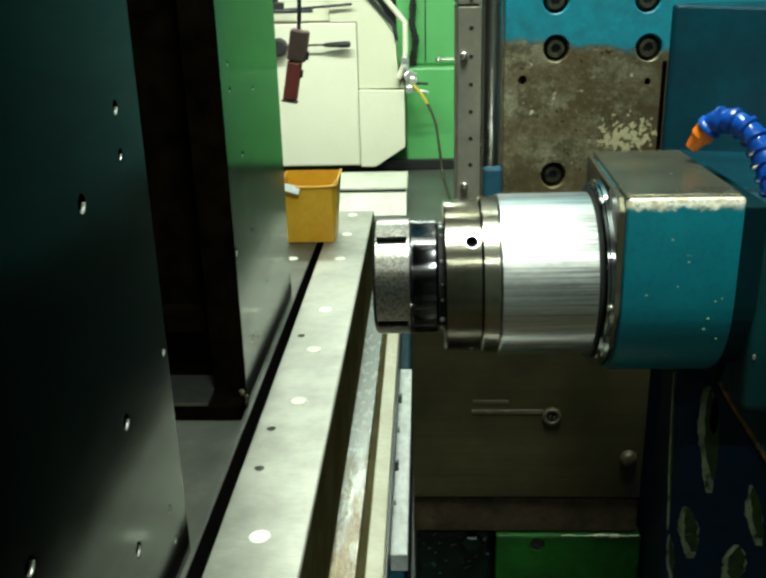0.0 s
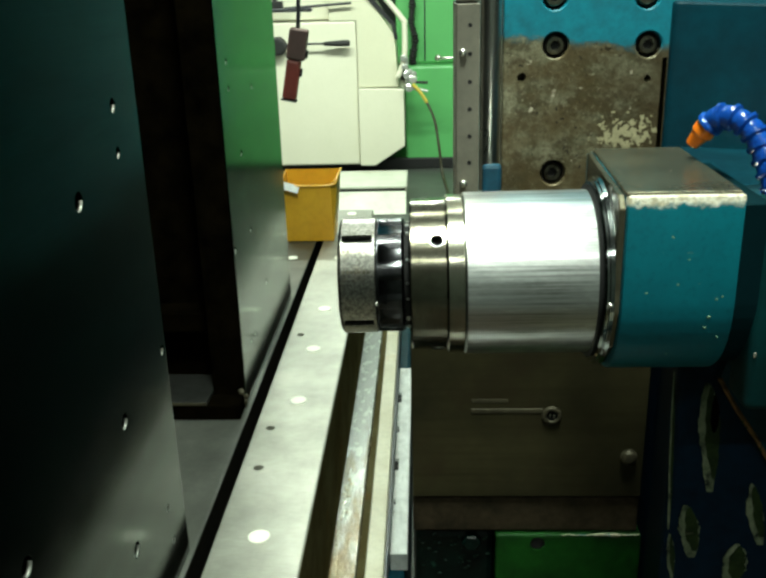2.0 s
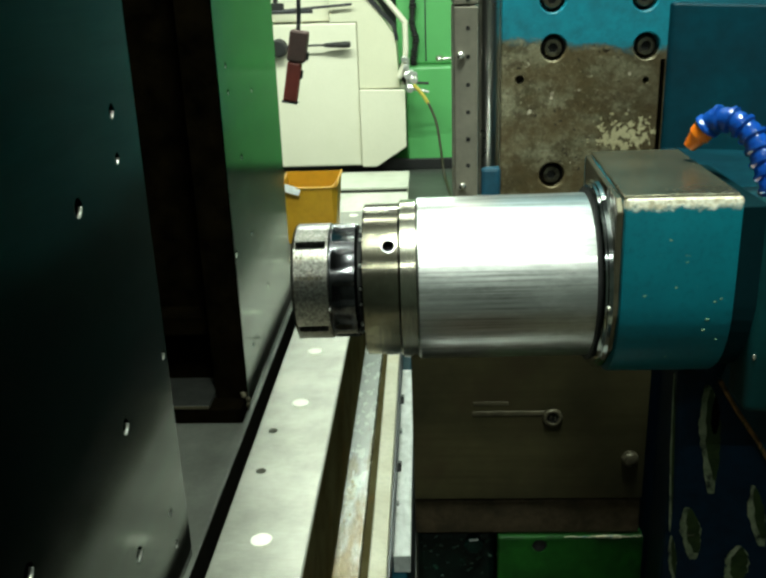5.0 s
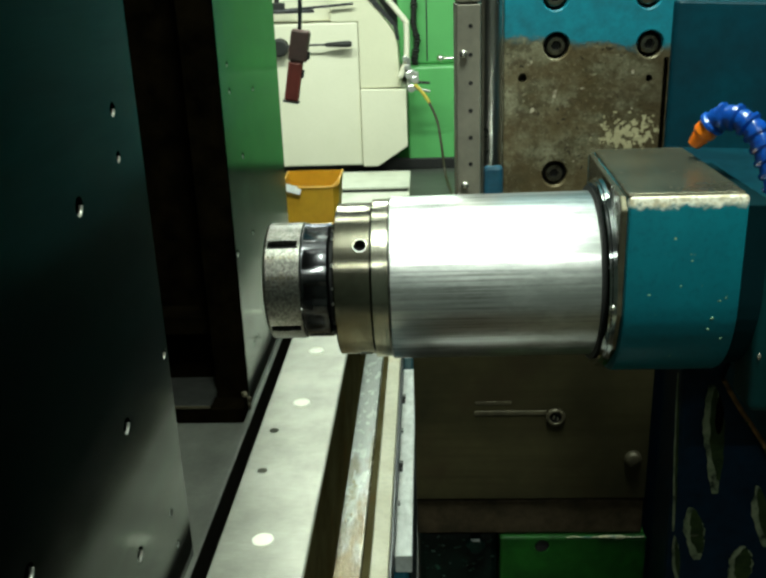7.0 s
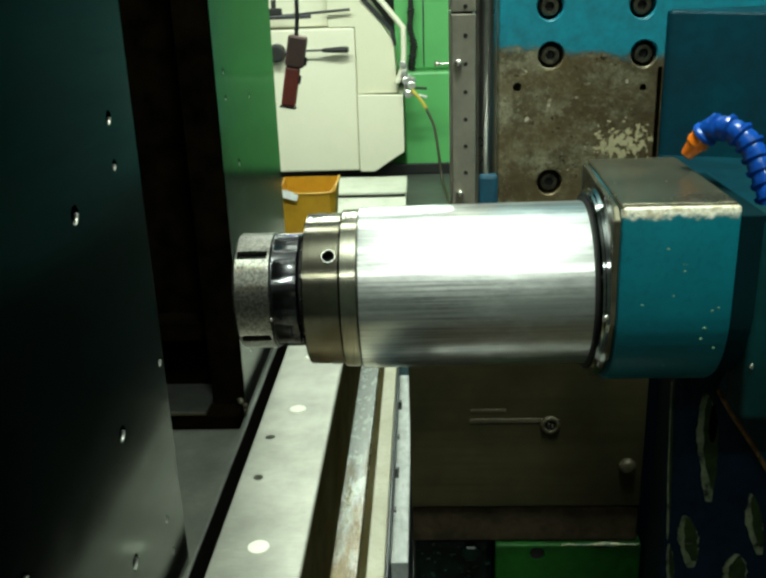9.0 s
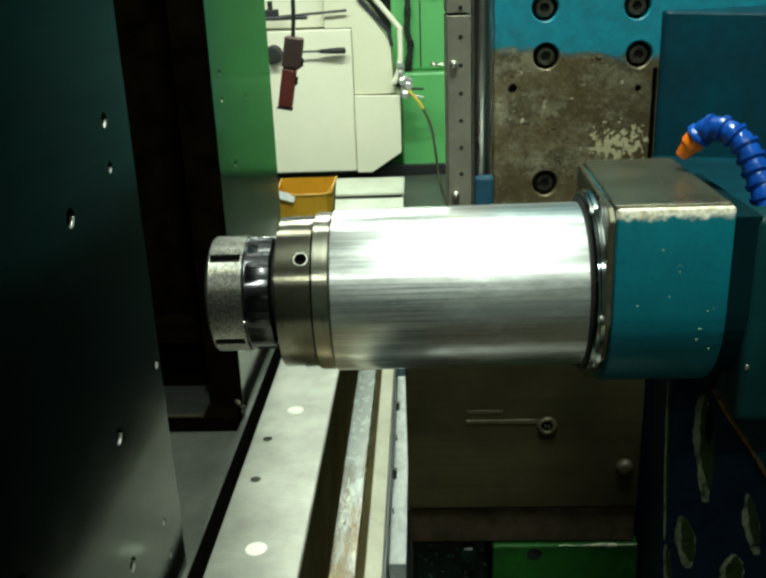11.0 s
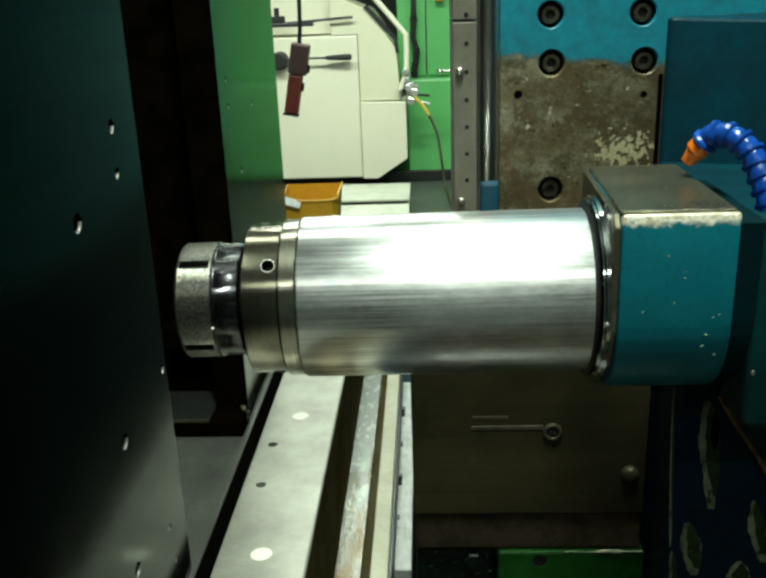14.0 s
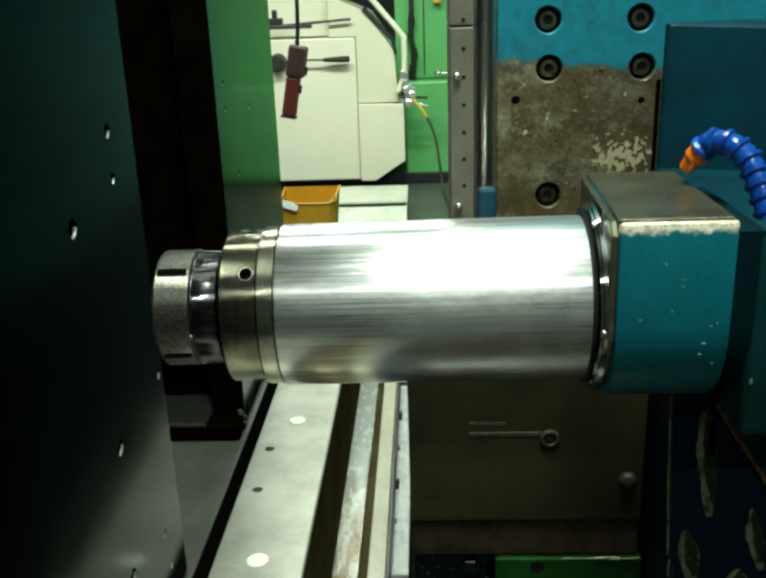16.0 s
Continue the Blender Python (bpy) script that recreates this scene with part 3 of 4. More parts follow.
part("slot_floor", box(-0.6, -0.005, TY0 + 0.01, TY1 - 0.01, -0.0759, -0.0752), M_SLOT, table, "slot bottom, black from dirt and painted shade")
part("slot_wall", box(-0.0223, -0.0210, TY0 + 0.01, TY1 - 0.01, -0.075, -0.0025), M_SLOT, table, "slot side, black from dirt and painted shade")
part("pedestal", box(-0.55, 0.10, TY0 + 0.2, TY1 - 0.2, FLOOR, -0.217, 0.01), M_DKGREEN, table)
part("side_skin", box(0.1321, 0.1328, TY0 + 0.002, TY1 - 0.002, -0.2145, -0.0028), M_SIDE, table, "olive-stained side of the table")
HOLES = ((0.030, 0.194), (0.028, 0.328), (0.026, 0.757))
cut(main_rail, *[rod((x, y, -0.03), (x, y, 0.02), 0.0085) for x, y in HOLES])
for y in (0.007, 0.434, 0.677, 0.918, 1.325, 1.575, 1.814):
    part("plug", lathe([(-0.001, 0.0155), (0.0012, 0.0155), (0.002, 0.014)], (0.0635, y, 0), "z", 32), M_PLUG, table, "bright round plug")
part("plug", lathe([(-0.001, 0.0155), (0.0012, 0.0155), (0.002, 0.014)], (-0.072, 1.329, 0), "z", 32), M_PLUG, table, "bright round plug")

# ---- the bed beside the table ----
bed = thing("machine_bed", (0.2, 0.2, FLOOR), "stained machine bed with pale way covers beside the table", "machine bed")
part("ledge", box(0.1333, 0.1807, -1.6, 2.1, -0.285, -0.215, 0.002), M_LEDGE, bed, "wet rust-stained steel ledge")
wet = []
rnd = random.Random(11)
for k in range(30):
    a = 2 * math.pi * k / 30
    r = 1 + 0.25 * math.sin(5 * a) + rnd.uniform(-0.2, 0.2)
    wet.append((0.1475 + 0.0085 * r * math.cos(a), 0.44 + 0.085 * r * math.sin(a)))
part("puddle", prism(wet, "z", -0.2148, -0.2140), M_WET, bed, "coolant puddle with its glint painted white")
part("groove", box(0.1809, 0.1958, -1.6, 2.1, -0.285, -0.232), M_SIDE, bed, "dark groove")
part("way_cover", box(0.1960, 0.2290, -1.6, 2.1, -0.285, -0.214, 0.003), M_CREAMBAND, bed, "cream stained strip")
part("lip", box(0.2305, 0.2335, -1.6, 2.1, -0.285, -0.217), M_DKMETAL, bed)
part("body", box(0.12, 0.262, -1.6, 2.0, FLOOR, -0.3185, 0.01), M_DKTEAL, bed)
bar = part("side_bar", box(0.2340, 0.2670, 0.345, 1.180, -0.318, -0.280, 0.002), M_BAR, bed, "pale scuffed steel bar")
SLOTS = ((0.668, 0.024, 0.0050), (0.999, 0.028, 0.0050), (0.520, 0.010, 0.0022), (0.830, 0.014, 0.0026))
cut(bar, *[box(0.2378 - w, 0.2378 + w, y - h, y + h, -0.306, -0.27) for y, h, w in SLOTS])
for y, h, w in SLOTS:
    part("bolt_slot", box(0.2378 - 0.92 * w, 0.2378 + 0.92 * w, y - 0.98 * h, y + 0.98 * h, -0.305, -0.286), M_HOLE, bar, "slot filled dark for shade")

# ---- the fixture with two upright plates ----
PX = -0.028
fixture = thing("fixture_plate", (-0.1, 0.2, 0.0), "tall dark steel fixture with drilled faces and a rusty recess", "fixture")
near = part("face_plate", box(PX - 0.06, PX, -1.5, -0.027, 0.001, 1.25, 0.001), M_PLATE, fixture, "dark drilled steel face")
far = part("face_plate", box(PX - 0.032, PX, 0.4062, 0.993, 0.001, 1.25, 0.001), M_PLATE, fixture, "dark drilled steel face")
# thin black sheet puts shade on the far plate's end
part("rib_wall", box(PX - 0.06, PX - 0.0015, 0.405, 0.4060, 0.001, 1.25), M_WEB, fixture, "plate's end, sheeted near black for shade")
part("rib_wall", box(PX - 0.06, PX - 0.0325, 0.4062, 0.9, 0.001, 1.25), M_WEB, fixture)
part("back_web", box(-0.40, -0.0885, 0.52, 0.60, 0.001, 1.25, 0.004), M_WEB, fixture, "rusty brown casting wall, darkened for the recess")
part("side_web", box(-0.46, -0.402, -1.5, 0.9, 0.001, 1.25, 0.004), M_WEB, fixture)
part("foot", box(-0.40, -0.031, 0.356, 0.404, 0.001, 0.030, 0.003), M_WEB, fixture, "oily casting foot, darkened for the recess")
part("shelf", box(-0.40, -0.0895, 0.3555, 0.475, 0.0305, 0.0375, 0.002), M_SHELF, fixture, "grey oily shelf, darkened for the recess")
# paler strip paints the light on the shelf's front edge
part("shelf_lip", box(-0.40, -0.0897, 0.3535, 0.3553, 0.0315, 0.0368, 0.0006), M_RUB, fixture, "shelf's front edge, painted paler as lit")
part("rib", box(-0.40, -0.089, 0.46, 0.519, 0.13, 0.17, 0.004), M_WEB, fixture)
NEAR_HOLES = ((-0.107, 0.629, 0.0085), (-0.109, 0.578, 0.007), (-0.234, 0.554, 0.0105), (-0.197, 0.296, 0.010), (-0.042, 0.314, 0.007),
              (-0.093, 0.115, 0.0055), (-0.085, 0.061, 0.006), (-0.214, 0.14, 0.010), (-0.451, 0.297, 0.010))
FAR_HOLES = ((0.471, 0.623, 0.006), (0.473, 0.578, 0.006), (0.682, 0.557, 0.006), (0.536, 0.454, 0.007), (0.42, 0.303, 0.008),
             (0.686, 0.152, 0.007), (0.566, 0.30, 0.006), (0.49, 0.10, 0.006), (0.53, 0.098, 0.006))
cut(near, *[rod((PX - 0.03, y, z), (PX + 0.01, y, z), r) for y, z, r in NEAR_HOLES])
cut(far, *[rod((PX - 0.03, y, z), (PX + 0.01, y, z), r) for y, z, r in FAR_HOLES])


def bore_glint(r, y, z):
    """A bright arc that paints the glint on a drilled hole's lower far side."""
    bm = bmesh.new()
    turns = [math.radians(-100 + 8 * k) for k in range(13)]
    rows = [[bm.verts.new((x, y + q * math.cos(a), z + q * math.sin(a))) for a in turns]
            for x, q in ((PX - 0.0045, 0.985 * r), (PX - 0.0004, 0.985 * r), (PX - 0.0004, 0.92 * r), (PX - 0.0045, 0.84 * r))]
    for a, b in zip(rows, rows[1:] + rows[:1]):
        for k in range(len(turns) - 1):
            bm.faces.new((a[k], a[k + 1], b[k + 1], b[k])).smooth = True
    for k in (0, -1):
        bm.faces.new([row[k] for row in rows])
    bmesh.ops.recalc_face_normals(bm, faces=bm.faces[:])
    return bm


for plate, holes in ((near, NEAR_HOLES), (far, FAR_HOLES)):
    for y, z, r in holes:
        part("bore_arc", bore_glint(r, y, z), M_SCALE2, plate, "bright arc painted as the bore's glint")
        # plug set back in the hole, coloured as its inner shade
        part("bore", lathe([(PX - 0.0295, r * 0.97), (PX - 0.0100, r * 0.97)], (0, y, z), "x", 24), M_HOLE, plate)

swarf = random.Random(17)
for k in range(7):
    part("swarf_lump", ball((PX - 0.004 + swarf.uniform(-0.006, 0.006), 0.402 + swarf.uniform(-0.004, 0.004), 0.006 + 0.005 * k + swarf.uniform(-0.002, 0.002)),
                            swarf.uniform(0.003, 0.0065), (1.0, 0.7, swarf.uniform(0.6, 1.2))), M_RUB, fixture, "grey swarf caked on the plate's corner")

# ---- the column behind the ram ----
CY = -0.134
column = thing("machine_column", (0.5, 0.0, FLOOR), "worn machine column with bolted teal and bare face", "machine column")
face = part("face_plate", box(0.386, 0.80, CY, -0.04, 0.30, 1.10, 0.002), M_COLUMN, column, "bare rust-stained face with teal paint")
SCREWS = ((0.438, 0.682), (0.530, 0.681), (0.436, 0.7285), (0.526, 0.7275), (0.440, 0.553))
cut(face, *[rod((x, CY - 0.01, z), (x, CY + 0.014, z), 0.0128, seg=32) for x, z in SCREWS],
    rod((0.405, CY - 0.01, 0.652), (0.405, CY + 0.02, 0.652), 0.0045), rod((0.531, CY - 0.01, 0.648), (0.531, CY + 0.02, 0.648), 0.0035))
cut(face, *[rod((x, CY - 0.004, z), (x, CY + 0.0022, z), 0.0182, 0.0120, seg=32) for x, z in SCREWS])
for x, z in SCREWS:
    screw = part("cap_screw", lathe([(CY + 0.0135, 0.0092), (CY + 0.0046, 0.0092), (CY + 0.0032, 0.0082)], (x, 0, z), "y", 32), M_SCREW, column, "black socket screw")
    cut(screw, lathe([(CY - 0.01, 0.0052), (CY + 0.011, 0.0052)], (x, 0, z), "y", 6, False))
    part("socket", lathe([(CY + 0.0065, 0.0050), (CY + 0.0105, 0.0050)], (x, 0, z), "y", 6, False), M_HOLE, screw, "hexagon socket filled dark for shade")
    part("counterbore", sleeve_y(x, z, 0.0094, 0.0126, CY + 0.0085, CY + 0.0135), M_HOLE, screw, "counterbore ring blackened for shade")
# sides out of view, added and coloured for what the face plates mirror
part("body", box(0.385, 0.95, -0.039, 1.0, 0.25, 1.30, 0.004), M_SIDETEAL, column)
part("lower_body", box(0.385, 0.95, -0.039, 1.0, FLOOR, 0.248, 0.004), M_CHEEK, column, "unseen darker lower column, mirrored in the plate")
part("rear_body", box(0.43, 0.95, 1.001, 2.35, 0.25, 1.30, 0.004), M_SIDETEAL, column)
part("rear_foot", box(0.43, 0.95, 1.001, 2.35, FLOOR, 0.248, 0.004), M_CHEEK, column)
strip = part("scale_strip", box(0.339, 0.3625, -0.140, -0.040, 0.30, 0.7245, 0.001), M_SCALE, column, "grey-brown strip with a row of holes")
part("scale_strip", box(0.339, 0.3625, -0.1395, -0.040, 0.7265, 1.10, 0.001), M_SCALE, column)
for k in range(10):
    z = 0.5666 + 0.0275 * k
    part("pin_hole", rod((0.3525, -0.1405, z), (0.3525, -0.139, z), 0.0022, seg=12), M_HOLE, strip)
for x, z in ((0.3455, 0.678), (0.3465, 0.545)):
    part("knob", ball((x, -0.143, z), 0.0042, (1, 0.8, 1)), M_BRIGHT, column, "bright round screw head")
part("guide_bar", rod((0.3735, -0.136, 0.30), (0.3735, -0.136, 1.10), 0.0104, seg=32), M_GUIDE, column, "polished round steel bar")
wiper = part("wiper_block", box(0.3655, 0.3855, -0.152, -0.126, 0.50, 0.566, 0.004), M_BLUEBLOCK, column, "dull blue wiper block")

# sheet covers below the ram
cover = thing("way_cover", (0.42, -0.19, -0.2), "oily brown sheet-steel way cover below the ram", "way cover")
part("sheet", box(0.289, 0.540, -0.203, -0.145, 0.2035, 0.47, 0.0015), M_COVER, cover)
part("wiper", box(0.289, 0.540, -0.199, -0.145, 0.156, 0.1995, 0.002), M_COVERBAR, cover, "dark wiper strip")
# black backing paints the shade between sheet and wiper
part("gap", box(0.29, 0.539, -0.19, -0.146, 0.1996, 0.2034), M_GAPSHADE, cover, "gap backed black for its shade")
bush = part("bush", sleeve_y(0.439, 0.305, 0.0062, 0.0108, -0.2062, -0.2028), M_RUB, cover, "rubbed ring round a screw hole")
part("socket", lathe([(-0.2040, 0.0060), (-0.2032, 0.0062)], (0.439, 0, 0.305), "y", 24), M_HOLE, bush, "socket filled dark for shade")
part("screw_wall", join(rod((0.4365, -0.2045, 0.303), (0.4375, -0.2045, 0.3075), 0.0009, seg=8), rod((0.4415, -0.2045, 0.302), (0.4412, -0.2045, 0.306), 0.0009, seg=8)), M_SCREW, bush)
part("button", lathe([(-0.2105, 0.0035), (-0.2095, 0.0066), (-0.207, 0.0088), (-0.202, 0.0092)], (0.5235, 0, 0.2545), "y", 28), M_RUB, cover, "grey round plug")
# two flat pale ribs added to draw the sheet's soft highlight
part("rib", box(0.353, 0.430, -0.2038, -0.2015, 0.3075, 0.3130, 0.0009), M_RUB, cover, "pale rib standing for a soft highlight")
part("rib", box(0.354, 0.392, -0.2034, -0.2015, 0.3200, 0.3245, 0.0006), M_RUB, cover, "fainter rib standing for a soft highlight")

base = thing("green_casting", (0.45, -0.15, FLOOR), "grimy green casting under the way cover", "casting")
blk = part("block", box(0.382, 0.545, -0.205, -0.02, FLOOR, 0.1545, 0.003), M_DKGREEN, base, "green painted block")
cut(blk, rod((0.429, -0.22, 0.143), (0.429, -0.19, 0.143), 0.0085))
part("bore", rod((0.429, -0.2035, 0.143), (0.429, -0.191, 0.143), 0.0082), M_HOLE, blk, "hole filled dark for shade")
lug = part("lug", box(0.289, 0.381, -0.190, -0.02, FLOOR, 0.150, 0.008), M_LUG, base, "dark oily lug")
chips = random.Random(3)
for k in range(28):
    cx, cz, cr = chips.uniform(0.294, 0.376), chips.uniform(0.09, 0.147), chips.uniform(0.0004, 0.0016)
    part("swarf_chip", ball((cx, -0.1905, cz), cr, (1.6, 0.5, 1.0)), M_CHIP, lug, "small metal chip")
part("lug_bolt", lathe([(-0.20, 0.009), (-0.198, 0.011), (-0.188, 0.011)], (0.355, 0, 0.138), "y", 6, False), M_LUG, base)
lumps = []
rough_edge = random.Random(8)
for k in range(26):
    cx = 0.458 + 0.0033 * k
    big = 1.9 if 0.494 < cx < 0.520 else 0.8
    lumps.append(ball((cx, -0.2045, 0.1550 + rough_edge.uniform(-0.0008, 0.0006)), 0.0012 * big, (rough_edge.uniform(1.4, 2.6), 0.8, rough_edge.uniform(0.5, 1.0))))
part("chip_edge", join(*lumps), M_EDGE, base, "chipped cream edge")

# an unseen bed under the column, added for the barrel's reflections
cbed = thing("column_bed", (0.8, 0.1, FLOOR), "unseen long bed under the column, mirrored in the barrel", "machine bed")
part("body", box(0.31, 1.5, -1.7, 1.15, FLOOR, -0.32, 0.01), M_COVER, cbed)
for x0, x1 in ((0.32, 0.50), (1.1, 1.4)):
    part("way", box(x0, x1, -1.7, -0.21, -0.3195, -0.29, 0.003), M_COVERBAR, cbed, "dark way on the unseen bed")
# added reflector that gives the barrel its lower bright band
part("mirror_strip", box(0.315, 1.45, -0.64, -0.47, -0.2895, -0.27, 0.003), M_OIL, cbed, "unseen pale strip mirrored in the barrel")

# ---- the ram head ----
head = thing("ram_head", (0.55, -0.35, 0.0), "teal painted cast ram head with a bare worn top", "machine head")
outline = [(-0.471, 0.6095)] + [(-0.409 - 0.062 * math.cos(math.radians(9 * k)), 0.530 - 0.068 * math.sin(math.radians(9 * k))) for k in range(11)]
outline += [(-0.36, 0.462), (-0.33, 0.48), (-0.314, 0.51), (-0.314, 0.6095)]
shape = prism(outline, "x", 0.4405, 0.5187, 0.0026)
for f in shape.faces:
    f.smooth = True
for e in shape.edges:
    if len(e.link_faces) == 2 and e.calc_face_angle(0) > 0.5:
        e.smooth = False
body = part("body", shape, M_RAM, head, "teal painted box")
lid = box(0.4400, 0.5165, -0.4672, -0.3160, 0.6078, 0.6115, 0.0012)
for v in lid.verts:
    v.co.x += max(0.0, v.co.y + 0.43) * 0.045 if v.co.x < 0.45 else 0.0
    v.co.z += max(0.0, v.co.y + 0.43) * 0.012
part("top_plate", lid, M_RAMTOP, head, "bare worn steel top")
end = prism([(-0.468, 0.600), (-0.468, 0.525), (-0.458, 0.495), (-0.43, 0.470), (-0.37, 0.468), (-0.335, 0.488), (-0.318, 0.52), (-0.318, 0.6085), (-0.460, 0.6085)],
                        "x", 0.4355, 0.4403, 0.001)
for v in end.verts:  # the plate leans back a little towards the column
    v.co.x += max(0.0, v.co.y + 0.43) * 0.045
    v.co.z += max(0.0, v.co.y + 0.43) * 0.012 if v.co.z > 0.58 else 0.0
part("end_plate", end, M_RAMTOP, head, "bare steel end plate")
AX, AY, AZ = 0.0, -0.402, 0.535
ring = part("seal_ring", lathe([(0.4352, 0.0722), (0.4325, 0.0716), (0.4320, 0.0700), (0.4305, 0.0696), (0.4290, 0.0682), (0.4288, 0.0635), (0.4352, 0.0635)], (0, AY, AZ), "x", 96), M_RING, head, "bright seal ring")
part("seal", lathe([(0.430, 0.0636), (0.4275, 0.0660), (0.4265, 0.0630)], (0, AY, AZ), "x", 96), M_BLACK, head, "black rubber seal")
part("ring_screw", ball((0.4325, AY - 0.0712, AZ - 0.002), 0.0022), M_BRIGHT, ring)
# recess between box and cheek, its shade put into the colour
neck = [(-0.4668, 0.602)] + [(-0.409 - 0.0578 * math.cos(math.radians(9 * k)), 0.530 - 0.064 * math.sin(math.radians(9 * k))) for k in range(11)]
part("neck", prism(neck + [(-0.36, 0.466), (-0.33, 0.49), (-0.33, 0.602)], "x", 0.5190, 0.5375, 0.001), M_GAPSHADE, head, "head's neck, blackened to stand for shade")
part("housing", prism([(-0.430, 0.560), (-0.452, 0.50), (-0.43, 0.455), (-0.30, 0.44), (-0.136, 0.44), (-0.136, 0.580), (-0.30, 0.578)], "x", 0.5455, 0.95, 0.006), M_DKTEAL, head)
front = box(0.5335, 0.95, -0.4690, -0.431, 0.448, 0.601, 0.006, 3)
for f in front.faces:
    f.smooth = True
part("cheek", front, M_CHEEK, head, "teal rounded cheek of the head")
part("web", prism([(-0.405, 0.595), (-0.315, 0.600), (-0.315, 0.47), (-0.39, 0.47)], "x", 0.5215, 0.545, 0.002), M_DKTEAL, head)
sh = bmesh.new()
plan = ((0.549, -0.1345), (0.552, -0.140), (0.70, -0.186), (0.95, -0.23), (0.95, -0.1345))
tops = (0.7225, 0.7215, 0.7150, 0.7080, 0.7260)
lo = [sh.verts.new((x, y, 0.50)) for x, y in plan]
hi = [sh.verts.new((x, y, z)) for (x, y), z in zip(plan, tops)]
sh.faces.new(lo[::-1])
sh.faces.new((hi[0], hi[1], hi[4]))
sh.faces.new((hi[1], hi[2], hi[4]))
sh.faces.new((hi[2], hi[3], hi[4]))
for k in range(5):
    sh.faces.new((lo[k], lo[(k + 1) % 5], hi[(k + 1) % 5], hi[k]))
bmesh.ops.recalc_face_normals(sh, faces=sh.faces[:])
bmesh.ops.bevel(sh, geom=sh.edges[:], offset=0.0025, segments=2, affect="EDGES", profile=0.5)
# narrow black strip laid where the shoulder shades the column
part("shadow_gap", box(0.5445, 0.5488, -0.1352, -0.1335, 0.53, 0.668), M_WEB, head, "black strip standing for the shoulder's shadow")
part("shoulder", sh, M_DKTEAL, head, "dark teal raised shoulder")
apron = part("apron", prism([(0.549, -0.206), (0.522, -0.35), (0.95, -0.37), (0.95, -0.138), (0.55, -0.138)], "z", -0.3, 0.445, 0.006), M_CHIPPED, head, "dark blue paint flaking off a casting")


def flake(x, z, w, h, lean, tail, seed, grow=1.0, lift=0.0):
    """A patch where the paint has come off, tapering downwards into a tail, as a thin scale on the apron's face."""
    rnd = random.Random(seed)
    n, sides = 44, []
    for way in (-1, 1):
        waves = [(f, rnd.uniform(0, 6.28), rnd.uniform(0.5, 1.0) * size) for f, size in ((6, 0.13), (13, 0.11), (29, 0.08), (61, 0.05))]
        edge = []
        for k in range(n + 1):
            u = k / n  # from the top down
            half = w * (math.sin(math.pi * (0.03 + 0.94 * u * (1.0 - tail * 0.3))) ** 0.8) * (1.0 - tail * u ** 1.6)
            half *= grow * (0.9 + sum(a * math.sin(f * u + p) for f, p, a in waves))
            edge.append((x + lean * (u - 0.5) + way * max(half, 0.0002), z + h * (0.5 - u) * (0.9 + 0.1 * grow)))
        sides.append(edge)
    y = -0.35 - 0.02 * (x - 0.522) / 0.428 - lift
    return prism(sides[0] + sides[1][::-1], "y", y - 0.0009, y + 0.0006)


FLAKES = (  # x, z, half width, height, lean, taper, seed
    (0.5535, 0.360, 0.0135, 0.108, 0.012, 0.75, 3), (0.5225, 0.345, 0.0020, 0.160, 0.008, 0.2, 8), (0.545, 0.263, 0.0125, 0.056, 0.010, 0.55, 4),
    (0.602, 0.283, 0.0090, 0.064, 0.014, 0.4, 6), (0.589, 0.228, 0.0140, 0.046, 0.0, 0.3, 7), (0.531, 0.235, 0.0045, 0.05, 0.006, 0.5, 5))
for fx, fz, fw, fh, lean, tail, seed in FLAKES:
    part("bare_patch", flake(fx, fz, fw, fh, lean, tail, seed), M_PATCHRIM, apron, "pale broken rim of a paint flake")
    part("bare_patch", flake(fx + 0.18 * fw, fz + 0.05 * fh, fw, fh * 0.86, lean * 0.9, tail, seed + 30, 0.70, 0.0004), M_BAREPATCH, apron, "patch of old green coat")
part("bare_patch", flake(0.556, 0.385, 0.0045, 0.036, 0.002, 0.3, 12, 1.0, 0.0008), M_WEB, apron, "black spot in the flaked paint")
seam = [(0.5545, 0.422), (0.563, 0.407), (0.573, 0.391), (0.588, 0.369), (0.600, 0.350), (0.615, 0.325)]
part("side_web", prism(seam + [(0.66, 0.325), (0.66, 0.440), (0.56, 0.440)], "y", -0.3590, -0.3500), M_DKTEAL, apron, "dark teal web beside the seam")
part("rust_edge", tube([(x, -0.3588, z) for x, z in seam], 0.0021), M_RUST, apron, "rusty seam")
filler = random.Random(31)
for k in range(14):
    u = filler.random()
    x, z = 0.576 + 0.030 * u, 0.3865 - 0.047 * u
    part("seam_filler", ball((x + filler.uniform(-0.0008, 0.0008), -0.3600, z), filler.uniform(0.0006, 0.0016), (0.7, 0.6, filler.uniform(1.2, 3.0))), M_BAREPATCH, apron, "pale filler along the seam")
nicks = random.Random(21)
for x, z in ((0.478, 0.547), (0.505, 0.536), (0.509, 0.538), (0.501, 0.523), (0.499, 0.515), (0.508, 0.508), (0.484, 0.565), (0.457, 0.541)):
    part("paint_nick", ball((x, -0.4708, z), 0.0011, (nicks.uniform(0.7, 1.5), 0.35, nicks.uniform(0.6, 1.1))), M_NICK, body, "small pale nick in the paint")
